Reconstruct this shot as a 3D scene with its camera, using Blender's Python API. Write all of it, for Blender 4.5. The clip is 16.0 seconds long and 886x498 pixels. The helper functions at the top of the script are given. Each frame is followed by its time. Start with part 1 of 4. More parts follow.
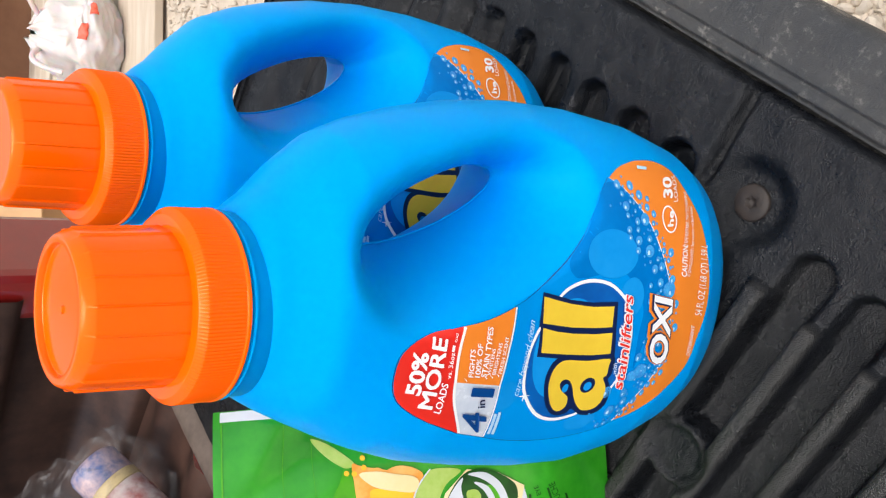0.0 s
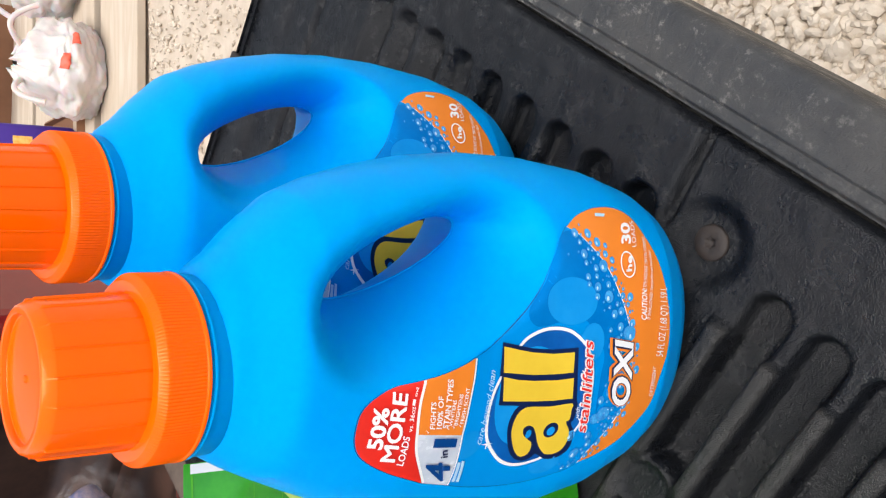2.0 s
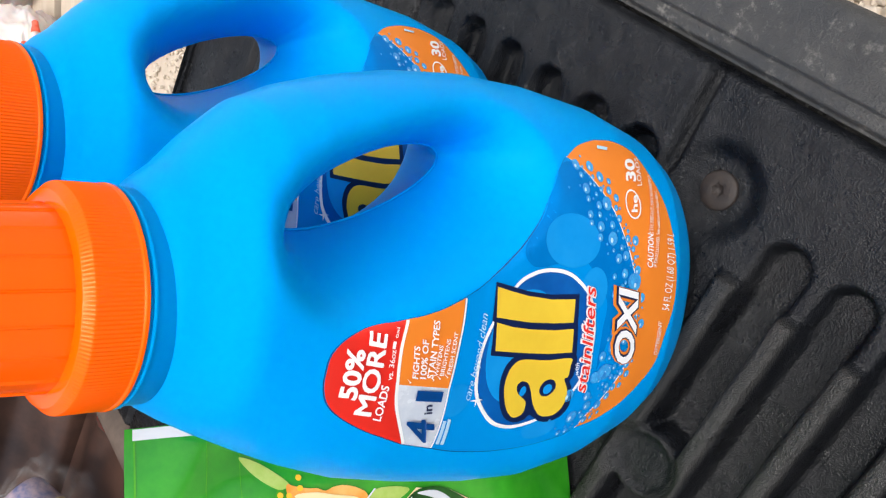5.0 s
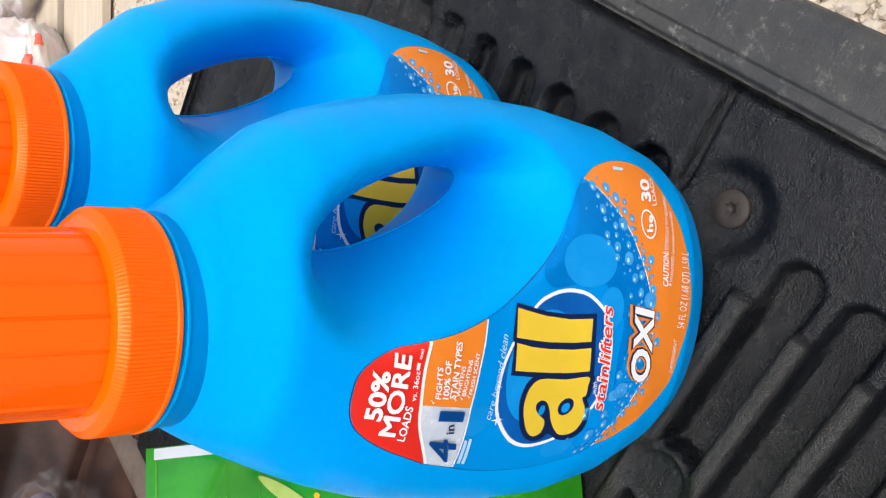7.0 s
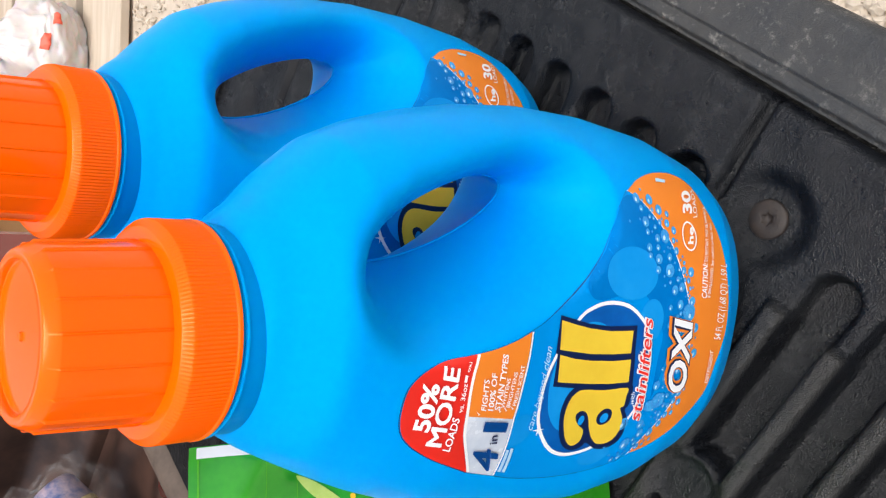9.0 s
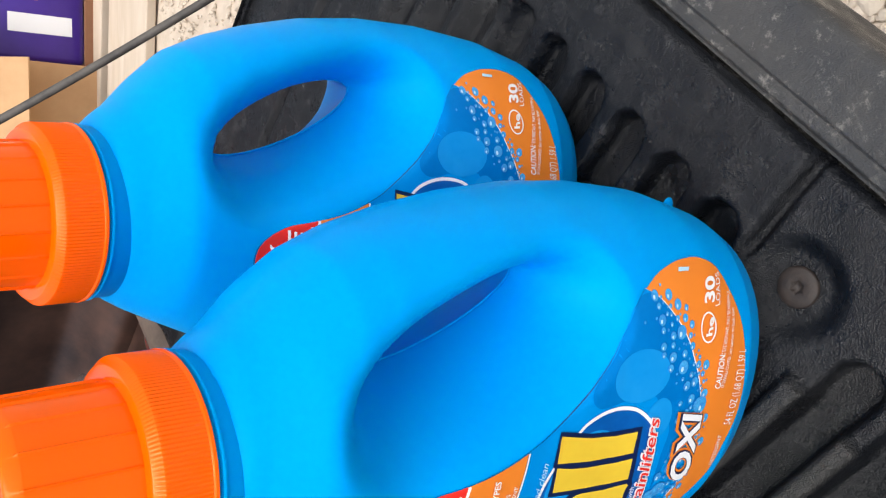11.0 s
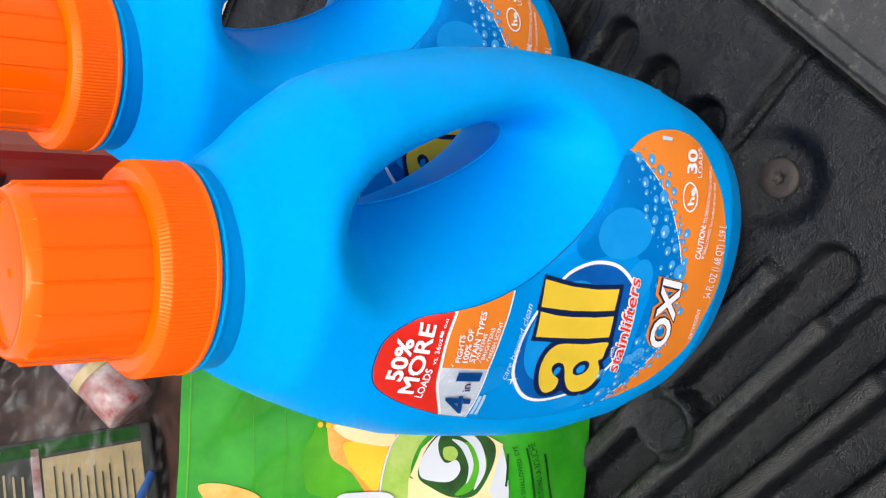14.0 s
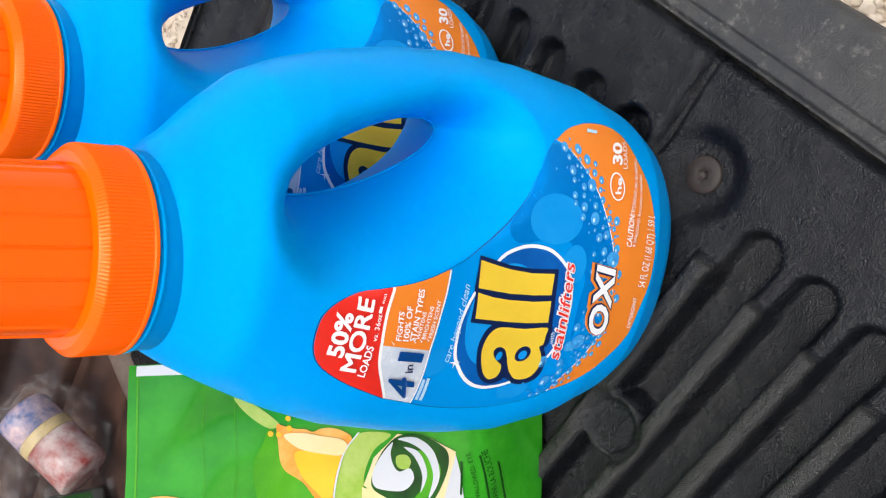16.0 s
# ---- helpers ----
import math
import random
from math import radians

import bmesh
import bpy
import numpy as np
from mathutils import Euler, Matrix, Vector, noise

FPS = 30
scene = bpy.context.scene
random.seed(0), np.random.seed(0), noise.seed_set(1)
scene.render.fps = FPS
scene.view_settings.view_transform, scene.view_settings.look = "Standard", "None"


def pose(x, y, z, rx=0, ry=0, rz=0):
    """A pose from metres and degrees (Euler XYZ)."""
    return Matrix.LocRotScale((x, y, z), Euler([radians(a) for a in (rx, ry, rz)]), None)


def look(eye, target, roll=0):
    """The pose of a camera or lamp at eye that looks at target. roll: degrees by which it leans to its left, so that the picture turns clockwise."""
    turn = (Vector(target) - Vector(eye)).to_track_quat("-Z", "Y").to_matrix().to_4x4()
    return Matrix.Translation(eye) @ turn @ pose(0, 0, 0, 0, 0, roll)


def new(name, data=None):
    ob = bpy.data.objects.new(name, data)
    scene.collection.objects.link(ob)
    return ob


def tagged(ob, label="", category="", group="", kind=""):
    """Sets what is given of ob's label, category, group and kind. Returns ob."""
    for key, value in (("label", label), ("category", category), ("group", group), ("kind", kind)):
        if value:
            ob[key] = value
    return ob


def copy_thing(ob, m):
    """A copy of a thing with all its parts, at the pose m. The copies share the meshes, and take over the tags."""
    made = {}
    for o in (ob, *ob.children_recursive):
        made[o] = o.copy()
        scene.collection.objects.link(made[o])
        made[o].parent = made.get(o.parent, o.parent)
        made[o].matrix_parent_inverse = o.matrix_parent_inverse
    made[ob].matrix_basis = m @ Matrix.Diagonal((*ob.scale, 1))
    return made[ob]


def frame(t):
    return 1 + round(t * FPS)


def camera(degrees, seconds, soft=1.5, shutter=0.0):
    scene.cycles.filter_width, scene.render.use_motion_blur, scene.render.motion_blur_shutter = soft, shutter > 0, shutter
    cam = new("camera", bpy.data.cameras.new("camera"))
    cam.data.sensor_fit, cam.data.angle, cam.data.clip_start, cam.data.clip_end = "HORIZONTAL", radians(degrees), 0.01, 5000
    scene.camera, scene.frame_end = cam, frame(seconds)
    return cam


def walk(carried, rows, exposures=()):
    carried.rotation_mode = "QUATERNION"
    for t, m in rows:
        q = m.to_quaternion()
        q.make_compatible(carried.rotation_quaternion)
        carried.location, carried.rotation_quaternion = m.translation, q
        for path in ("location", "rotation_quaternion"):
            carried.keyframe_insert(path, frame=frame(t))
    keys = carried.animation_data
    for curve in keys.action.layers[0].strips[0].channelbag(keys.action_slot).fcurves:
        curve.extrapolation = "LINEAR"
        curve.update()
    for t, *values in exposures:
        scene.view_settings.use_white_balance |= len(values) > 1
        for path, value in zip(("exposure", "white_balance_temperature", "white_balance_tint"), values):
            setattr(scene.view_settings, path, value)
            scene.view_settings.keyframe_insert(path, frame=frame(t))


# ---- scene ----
cam = camera(56.9, 16.0, soft=1.2)
METRES, EYE, TILT, LEAN, TURN = 0.335, 0.342, -90.0, 48.0, -90.0
ROWS = [
    (0.0, 0.0, 0.0, 0.0, 0.0, 0.0, -0.0),
    (0.5, 0.0097, 0.0083, 0.0151, -0.13, 0.38, 0.03),
    (1.0, 0.0225, 0.006, 0.0288, -0.54, 0.65, 0.43),
    (1.5, 0.0295, -0.0092, 0.0357, -0.77, 0.9, 0.88),
    (2.0, 0.0299, -0.0212, 0.0363, -0.77, 1.25, 1.15),
    (2.5, 0.033, 0.0214, 0.0324, -1.22, 1.48, 1.14),
    (3.0, 0.0386, 0.0614, 0.021, -1.69, 1.43, 1.41),
    (3.5, 0.0297, 0.0852, -0.0221, -2.17, 1.19, 1.34),
    (4.0, 0.0267, 0.0932, -0.0413, -2.62, 1.01, 0.93),
    (6.5, -0.0056, 0.0933, -0.0221, -3.29, 2.33, 0.8),
    (7.0, -0.0049, 0.0875, -0.0241, -3.05, 2.31, 0.93),
    (7.5, -0.0077, 0.0882, -0.0232, -2.85, 2.51, 1.03),
    (8.0, -0.017, 0.0885, -0.0181, -2.89, 2.41, 1.04),
    (8.5, -0.0256, 0.0814, -0.0312, -2.79, 1.97, 0.22),
    (9.0, -0.0387, 0.0812, 0.0011, -2.37, 1.2, -0.27),
    (11.5, -0.0241, 0.1502, 0.224, 0.47, -9.66, -4.58),
    (12.0, -0.0383, 0.1498, 0.2164, 1.0, -10.7, -5.05),
    (12.5, -0.0339, 0.1435, 0.2231, 1.25, -11.24, -5.33),
    (13.0, -0.0228, 0.1325, 0.2028, 1.33, -11.78, -5.76),
    (13.5, -0.0093, 0.087, 0.1391, 1.1, -11.65, -6.2),
    (14.0, -0.0026, 0.0792, 0.0787, 0.19, -8.09, -5.25),
    (14.5, -0.0029, 0.1052, 0.0606, -1.48, -5.73, -4.02),
    (15.0, 0.0172, 0.1149, 0.0916, -2.22, -3.59, -3.23),
    (15.5, 0.0111, 0.0821, 0.0613, -2.83, -2.77, -3.09),
    (16.0, 0.0268, 0.0426, -0.0036, -2.69, -2.61, -2.96),
]
walk(cam, [(t, pose(0, 0, EYE, TILT, LEAN, TURN) @ pose(METRES * x, METRES * y, METRES * z, 90 + pitch, roll, yaw)) for t, x, y, z, yaw, pitch, roll in ROWS])

# ---- world, sun, exposure ----
world = bpy.data.worlds.new("sky")
scene.world = world
world.use_nodes = True
wn = world.node_tree.nodes
sky = wn.new("ShaderNodeTexSky")
sky.sky_type = "NISHITA"
sky.sun_disc = False
sky.sun_elevation, sky.sun_rotation = radians(71), radians(184)
sky.dust_density = 4.0
haze = wn.new("ShaderNodeHueSaturation")
haze.inputs["Saturation"].default_value = 0.5
world.node_tree.links.new(sky.outputs[0], haze.inputs["Color"])
world.node_tree.links.new(haze.outputs[0], wn["Background"].inputs["Color"])
wn["Background"].inputs["Strength"].default_value = 0.15
sun_data = bpy.data.lights.new("sun", "SUN")
sun_data.energy, sun_data.angle, sun_data.color = 1.5, radians(40), (1.0, 0.97, 0.93)
sun = new("sun", sun_data)
sun.matrix_world = look((-0.05, -0.62, 2.45), (0, 0.2, 0.1))
scene.view_settings.exposure = 0.55

# ---- materials ----


def material(name, color, rough=0.5, metal=0.0, vary=0.0, scale=40.0, bump=0.0, bump_scale=400.0, second=None, **extra):
    """Principled material; colour varies at two scales, with fine relief."""
    m = bpy.data.materials.new(name)
    m.use_nodes = True
    nt = m.node_tree
    n, ln = nt.nodes, nt.links
    p = n["Principled BSDF"]
    p.inputs["Base Color"].default_value = (*color, 1)
    p.inputs["Roughness"].default_value = rough
    p.inputs["Metallic"].default_value = metal
    for k, v in extra.items():
        p.inputs[k.replace("_", " ")].default_value = v
    co = n.new("ShaderNodeTexCoord")
    if vary > 0:
        a = n.new("ShaderNodeTexNoise")
        a.inputs["Scale"].default_value, a.inputs["Detail"].default_value = scale, 8
        a.inputs["Roughness"].default_value = 0.65
        ln.new(co.outputs["Object"], a.inputs["Vector"])
        ramp = n.new("ShaderNodeMapRange")
        ramp.inputs["From Min"].default_value, ramp.inputs["From Max"].default_value = 0.35, 0.65
        ramp.inputs["To Min"].default_value, ramp.inputs["To Max"].default_value = 0.0, vary
        ln.new(a.outputs["Fac"], ramp.inputs["Value"])
        mix = n.new("ShaderNodeMix")
        mix.data_type = "RGBA"
        mix.inputs["A"].default_value = (*color, 1)
        mix.inputs["B"].default_value = (*(second or tuple(c * 0.5 for c in color)), 1)
        ln.new(ramp.outputs["Result"], mix.inputs["Factor"])
        ln.new(mix.outputs["Result"], p.inputs["Base Color"])
        rr = n.new("ShaderNodeMapRange")
        rr.inputs["To Min"].default_value, rr.inputs["To Max"].default_value = rough - 0.08, min(1, rough + 0.12)
        ln.new(a.outputs["Fac"], rr.inputs["Value"])
        ln.new(rr.outputs["Result"], p.inputs["Roughness"])
    if bump > 0:
        b = n.new("ShaderNodeTexNoise")
        b.inputs["Scale"].default_value, b.inputs["Detail"].default_value = bump_scale, 6
        ln.new(co.outputs["Object"], b.inputs["Vector"])
        bn = n.new("ShaderNodeBump")
        bn.inputs["Strength"].default_value, bn.inputs["Distance"].default_value = bump, 0.0008
        ln.new(b.outputs["Fac"], bn.inputs["Height"])
        ln.new(bn.outputs["Normal"], p.inputs["Normal"])
    return m


def liner_material(name, color, dust, rough, grain, amount):
    """Black moulded plastic with a hide-like grain, scuffs and dust."""
    m = material(name, color, rough, vary=amount, scale=14, second=dust, Specular_IOR_Level=0.29)
    n, ln = m.node_tree.nodes, m.node_tree.links
    p = n["Principled BSDF"]
    co = n.new("ShaderNodeTexCoord")
    warp = n.new("ShaderNodeTexNoise")
    warp.inputs["Scale"].default_value, warp.inputs["Detail"].default_value = 1000, 6
    warp.inputs["Distortion"].default_value = 1.2
    cell = n.new("ShaderNodeTexVoronoi")
    cell.feature = "F1"
    cell.inputs["Scale"].default_value = 1500
    add = n.new("ShaderNodeMath")
    add.operation = "ADD"
    for t in (warp, cell):
        ln.new(co.outputs["Object"], t.inputs["Vector"])
    ln.new(warp.outputs["Fac"], add.inputs[0])
    ln.new(cell.outputs["Distance"], add.inputs[1])
    wave = n.new("ShaderNodeTexNoise")
    wave.inputs["Scale"].default_value, wave.inputs["Detail"].default_value = 55, 6
    ln.new(co.outputs["Object"], wave.inputs["Vector"])
    patch = n.new("ShaderNodeTexNoise")
    patch.inputs["Scale"].default_value, patch.inputs["Detail"].default_value = 38, 9
    patch.inputs["Roughness"].default_value = 0.7
    gloss = n.new("ShaderNodeMapRange")
    gloss.inputs["From Min"].default_value, gloss.inputs["From Max"].default_value = 0.35, 0.65
    gloss.inputs["To Min"].default_value, gloss.inputs["To Max"].default_value = rough - 0.13, rough + 0.27
    ln.new(co.outputs["Object"], patch.inputs["Vector"])
    ln.new(patch.outputs["Fac"], gloss.inputs["Value"])
    ln.new(gloss.outputs["Result"], p.inputs["Roughness"])
    scuff = n.new("ShaderNodeTexNoise")
    scuff.inputs["Scale"].default_value, scuff.inputs["Detail"].default_value = 95, 12
    scuff.inputs["Roughness"].default_value = 0.8
    mark = n.new("ShaderNodeMapRange")
    mark.inputs["From Min"].default_value, mark.inputs["From Max"].default_value = 0.545, 0.73
    # scuffs strengthen towards the far end to paint in reflected sky light
    ends = n.new("ShaderNodeSeparateXYZ")
    painted_sky = n.new("ShaderNodeMapRange")
    painted_sky.inputs["From Min"].default_value, painted_sky.inputs["From Max"].default_value = 0.10, 0.34
    painted_sky.inputs["To Min"].default_value, painted_sky.inputs["To Max"].default_value = 0.16, 0.9
    ln.new(co.outputs["Object"], ends.inputs[0])
    ln.new(ends.outputs["X"], painted_sky.inputs["Value"])
    ln.new(painted_sky.outputs["Result"], mark.inputs["To Max"])
    grain_map = n.new("ShaderNodeMapping")
    grain_map.inputs["Scale"].default_value = (1.0, 0.33, 1.0)
    hatch = n.new("ShaderNodeTexNoise")
    hatch.inputs["Scale"].default_value, hatch.inputs["Detail"].default_value = 520, 5
    ln.new(co.outputs["Object"], grain_map.inputs["Vector"])
    ln.new(grain_map.outputs[0], hatch.inputs["Vector"])
    ln.new(co.outputs["Object"], scuff.inputs["Vector"])
    ln.new(scuff.outputs["Fac"], mark.inputs["Value"])
    worn = n.new("ShaderNodeMix")
    worn.data_type = "RGBA"
    worn.inputs["B"].default_value = (dust[0] * 8.0, dust[1] * 7.9, dust[2] * 7.5, 1)
    ln.new(p.inputs["Base Color"].links[0].from_socket, worn.inputs["A"])
    ln.new(mark.outputs["Result"], worn.inputs["Factor"])
    ln.new(worn.outputs["Result"], p.inputs["Base Color"])
    # the raised ribs are scuffed on top
    crown = n.new("ShaderNodeMapRange")
    crown.inputs["From Min"].default_value, crown.inputs["From Max"].default_value = 0.0022, 0.0062
    crown.inputs["To Max"].default_value = 0.75
    rub = n.new("ShaderNodeMath")
    rub.operation = "MULTIPLY"
    rubbed = n.new("ShaderNodeMix")
    rubbed.data_type = "RGBA"
    rubbed.inputs["B"].default_value = (dust[0] * 5.5, dust[1] * 5.2, dust[2] * 4.3, 1)
    ln.new(ends.outputs["Z"], crown.inputs["Value"])
    ln.new(crown.outputs["Result"], rub.inputs[0])
    ln.new(patch.outputs["Fac"], rub.inputs[1])
    ln.new(rub.outputs[0], rubbed.inputs["Factor"])
    ln.new(worn.outputs["Result"], rubbed.inputs["A"])
    ln.new(rubbed.outputs["Result"], p.inputs["Base Color"])
    b1, b2 = n.new("ShaderNodeBump"), n.new("ShaderNodeBump")
    b1.inputs["Strength"].default_value, b1.inputs["Distance"].default_value = grain, 0.0012
    b2.inputs["Strength"].default_value, b2.inputs["Distance"].default_value = 0.7, 0.003
    ln.new(wave.outputs["Fac"], b2.inputs["Height"])
    ln.new(add.outputs[0], b1.inputs["Height"])
    b3 = n.new("ShaderNodeBump")
    b3.inputs["Strength"].default_value, b3.inputs["Distance"].default_value = grain, 0.0016
    ln.new(hatch.outputs["Fac"], b3.inputs["Height"])
    ln.new(b2.outputs["Normal"], b3.inputs["Normal"])
    ln.new(b3.outputs["Normal"], b1.inputs["Normal"])
    ln.new(b1.outputs["Normal"], p.inputs["Normal"])
    return m


def streaked(name, a, b, c, along):
    """Weathered boards: streaks stretched along one axis."""
    m = material(name, a, 0.75, bump=0.6, bump_scale=60)
    n, ln = m.node_tree.nodes, m.node_tree.links
    co = n.new("ShaderNodeTexCoord")
    mp = n.new("ShaderNodeMapping")
    mp.inputs["Scale"].default_value = along
    t = n.new("ShaderNodeTexNoise")
    t.inputs["Scale"].default_value, t.inputs["Detail"].default_value = 5, 7
    r = n.new("ShaderNodeValToRGB")
    e = r.color_ramp.elements
    e[0].position, e[0].color = 0.3, (*a, 1)
    e[1].position, e[1].color = 0.7, (*c, 1)
    e.new(0.52).color = (*b, 1)
    ln.new(co.outputs["Object"], mp.inputs["Vector"])
    ln.new(mp.outputs[0], t.inputs["Vector"])
    ln.new(t.outputs["Fac"], r.inputs[0])
    ln.new(r.outputs[0], n["Principled BSDF"].inputs["Base Color"])
    return m


BLUE = material("blue_plastic", (0.0, 0.315, 0.80), 0.34, vary=0.12, scale=9, second=(0.0, 0.285, 0.76), bump=0.05, bump_scale=900, Specular_IOR_Level=0.035, Specular_Tint=(0.12, 0.6, 1.0, 1.0), Subsurface_Weight=0.25, Subsurface_Scale=0.006, Subsurface_Radius=(0.1, 0.6, 1.0))
ORANGE = material("orange_plastic", (1.0, 0.120, 0.0), 0.13, vary=0.1, scale=20, second=(0.98, 0.108, 0.0), bump=0.02, bump_scale=700, Specular_IOR_Level=0.38, Specular_Tint=(1.0, 0.75, 0.45, 1.0))
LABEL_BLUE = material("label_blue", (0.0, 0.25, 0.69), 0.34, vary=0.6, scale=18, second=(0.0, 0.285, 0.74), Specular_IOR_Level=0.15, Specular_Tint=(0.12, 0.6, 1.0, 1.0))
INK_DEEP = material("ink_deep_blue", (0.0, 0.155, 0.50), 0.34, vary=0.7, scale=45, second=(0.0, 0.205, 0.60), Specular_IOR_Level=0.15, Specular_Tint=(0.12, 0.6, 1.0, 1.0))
INK_ROUNDEL = material("ink_roundel_blue", (0.0, 0.075, 0.34), 0.3, vary=0.7, scale=45, second=(0.0, 0.15, 0.52))
INK_FIGURE = material("ink_figure_blue", (0.0, 0.055, 0.24), 0.3, vary=0.3, scale=160, second=(0.0, 0.03, 0.14))
INK_TEXT = material("ink_dark_blue", (0.0, 0.03, 0.16), 0.3)
INK_NAVY = material("ink_navy", (0.004, 0.014, 0.07), 0.3)
INK_YELLOW = material("ink_yellow", (0.80, 0.56, 0.045), 0.3, vary=0.4, scale=120, second=(0.72, 0.46, 0.03))
INK_ORANGE = material("ink_orange", (0.85, 0.24, 0.025), 0.32, vary=0.2, scale=60, second=(0.80, 0.20, 0.02))
INK_RED = material("ink_red", (0.78, 0.025, 0.015), 0.3, vary=0.15, scale=60)
INK_WHITE = material("ink_white", (0.86, 0.87, 0.88), 0.3)
INK_SILVER = material("ink_silver", (0.55, 0.62, 0.72), 0.25, vary=0.6, scale=90, second=(0.8, 0.83, 0.87))
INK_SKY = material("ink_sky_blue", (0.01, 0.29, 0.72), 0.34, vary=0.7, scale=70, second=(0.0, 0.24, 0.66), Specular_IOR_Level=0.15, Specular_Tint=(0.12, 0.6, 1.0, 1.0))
INK_BUBBLE = material("ink_bubble", (0.07, 0.42, 0.82), 0.25, vary=0.8, scale=500, second=(0.01, 0.17, 0.55))
INK_PALE = material("ink_pale_blue", (0.45, 0.72, 0.92), 0.25)
LINER = liner_material("bed_liner_plastic", (0.0032, 0.0040, 0.0058), (0.0085, 0.0085, 0.009), 0.27, 0.38, 0.7)
CAPRAIL = liner_material("tailgate_trim_plastic", (0.030, 0.032, 0.034), (0.062, 0.059, 0.054), 0.46, 0.3, 0.8)
BED = material("dusty_bed_plastic", (0.016, 0.007, 0.005), 0.45, vary=1.0, scale=18, second=(0.070, 0.034, 0.023), bump=0.3, bump_scale=60)
DUST = material("dusty_sheet_metal", (0.15, 0.11, 0.085), 0.7, vary=0.9, scale=16, second=(0.05, 0.036, 0.028), bump=0.4, bump_scale=150)
STEEL = material("worn_steel", (0.012, 0.008, 0.006), 0.62, vary=0.8, scale=260, second=(0.030, 0.019, 0.013), bump=0.25, bump_scale=900)
PAINT = material("dark_red_car_paint", (0.24, 0.012, 0.010), 0.2, vary=0.4, scale=14, second=(0.10, 0.008, 0.008), Coat_Weight=0.6)
STONE = material("limestone_gravel", (0.60, 0.52, 0.42), 0.85, vary=0.7, scale=26, second=(0.44, 0.37, 0.29), bump=0.6, bump_scale=120)
GROUND = material("dusty_ground", (0.55, 0.465, 0.37), 0.9, vary=0.9, scale=14, second=(0.42, 0.345, 0.265), bump=0.8, bump_scale=70)
BOARD = streaked("weathered_boards", (0.56, 0.47, 0.37), (0.49, 0.40, 0.30), (0.60, 0.52, 0.43), (0.5, 4.0, 1.0))
CARD = material("cardboard", (0.52, 0.31, 0.15), 0.8, vary=0.5, scale=12, second=(0.42, 0.24, 0.11), bump=0.3, bump_scale=90)
CARD_DARK = material("brown_cardboard", (0.22, 0.10, 0.05), 0.8, vary=0.6, scale=8, second=(0.30, 0.15, 0.08), bump=0.3, bump_scale=90)
PURPLE = material("purple_print", (0.055, 0.02, 0.26), 0.35, vary=0.3, scale=12)
BAG = material("white_bag_film", (0.60, 0.56, 0.54), 0.4, vary=0.5, scale=7, second=(0.60, 0.50, 0.47), bump=0.5, bump_scale=35, Subsurface_Weight=0.4, Subsurface_Scale=0.03)
BAG_RED = material("red_print", (0.72, 0.10, 0.05), 0.45)
GREEN_BAG = material("green_print", (0.02, 0.30, 0.13), 0.45, vary=0.4, scale=20)
CABLE = material("cable_sleeve", (0.045, 0.04, 0.036), 0.6, vary=0.8, scale=60, second=(0.12, 0.105, 0.09))
FILM_GREEN = material("pouch_green_film", (0.010, 0.23, 0.010), 0.12, vary=0.9, scale=16, second=(0.055, 0.42, 0.020), Coat_Weight=0.12)
FILM_DEEP = material("pouch_deep_green", (0.004, 0.045, 0.005), 0.2, vary=0.7, scale=60, second=(0.02, 0.13, 0.012))
FILM_LIME = material("pouch_lime", (0.10, 0.42, 0.008), 0.12, vary=0.9, scale=26, second=(0.03, 0.30, 0.006))
FILM_PALE = material("pouch_pale_lime", (0.56, 0.64, 0.20), 0.16, vary=1.0, scale=26, second=(0.26, 0.46, 0.03))
FILM_ORANGE = material("pouch_orange", (0.92, 0.31, 0.03), 0.18, vary=1.0, scale=35, second=(0.94, 0.62, 0.20))
FILM_YELLOW = material("pouch_yellow", (0.90, 0.56, 0.03), 0.16, vary=0.6, scale=40, second=(0.92, 0.42, 0.02))
FILM_CREAM = material("pouch_cream", (0.86, 0.74, 0.42), 0.18, vary=0.5, scale=40, second=(0.88, 0.62, 0.22))
FILM_WHITE = material("pouch_white", (0.66, 0.67, 0.69), 0.2)
CLEAR = material("clear_bag_film", (0.42, 0.41, 0.40), 0.18)
BLACKBOX = material("black_carton", (0.045, 0.05, 0.042), 0.45, vary=0.4, scale=30)
MANILA = material("manila_print", (0.52, 0.40, 0.20), 0.55, vary=0.4, scale=30)
CAN = material("can_red_print", (0.26, 0.04, 0.035), 0.4, vary=1.0, scale=48, second=(0.52, 0.44, 0.42))
CAN_BLUE = material("can_blue_print", (0.05, 0.10, 0.26), 0.4, vary=1.0, scale=60, second=(0.55, 0.40, 0.40))
BLUE_STRAW = material("blue_stick", (0.02, 0.10, 0.35), 0.35)

# thin clear film: mostly lets the light straight through
_n, _l = CLEAR.node_tree.nodes, CLEAR.node_tree.links
_t = _n.new("ShaderNodeBsdfTransparent")
_m = _n.new("ShaderNodeMixShader")
_z = _n.new("ShaderNodeTexNoise")
_z.inputs["Scale"].default_value, _z.inputs["Detail"].default_value = 22, 4
_r = _n.new("ShaderNodeMapRange")
_r.inputs["From Min"].default_value, _r.inputs["From Max"].default_value = 0.50, 0.72
_r.inputs["To Min"].default_value, _r.inputs["To Max"].default_value = 0.03, 0.26
_l.new(_z.outputs["Fac"], _r.inputs["Value"])
_l.new(_r.outputs["Result"], _m.inputs["Fac"])
_l.new(_t.outputs[0], _m.inputs[1])
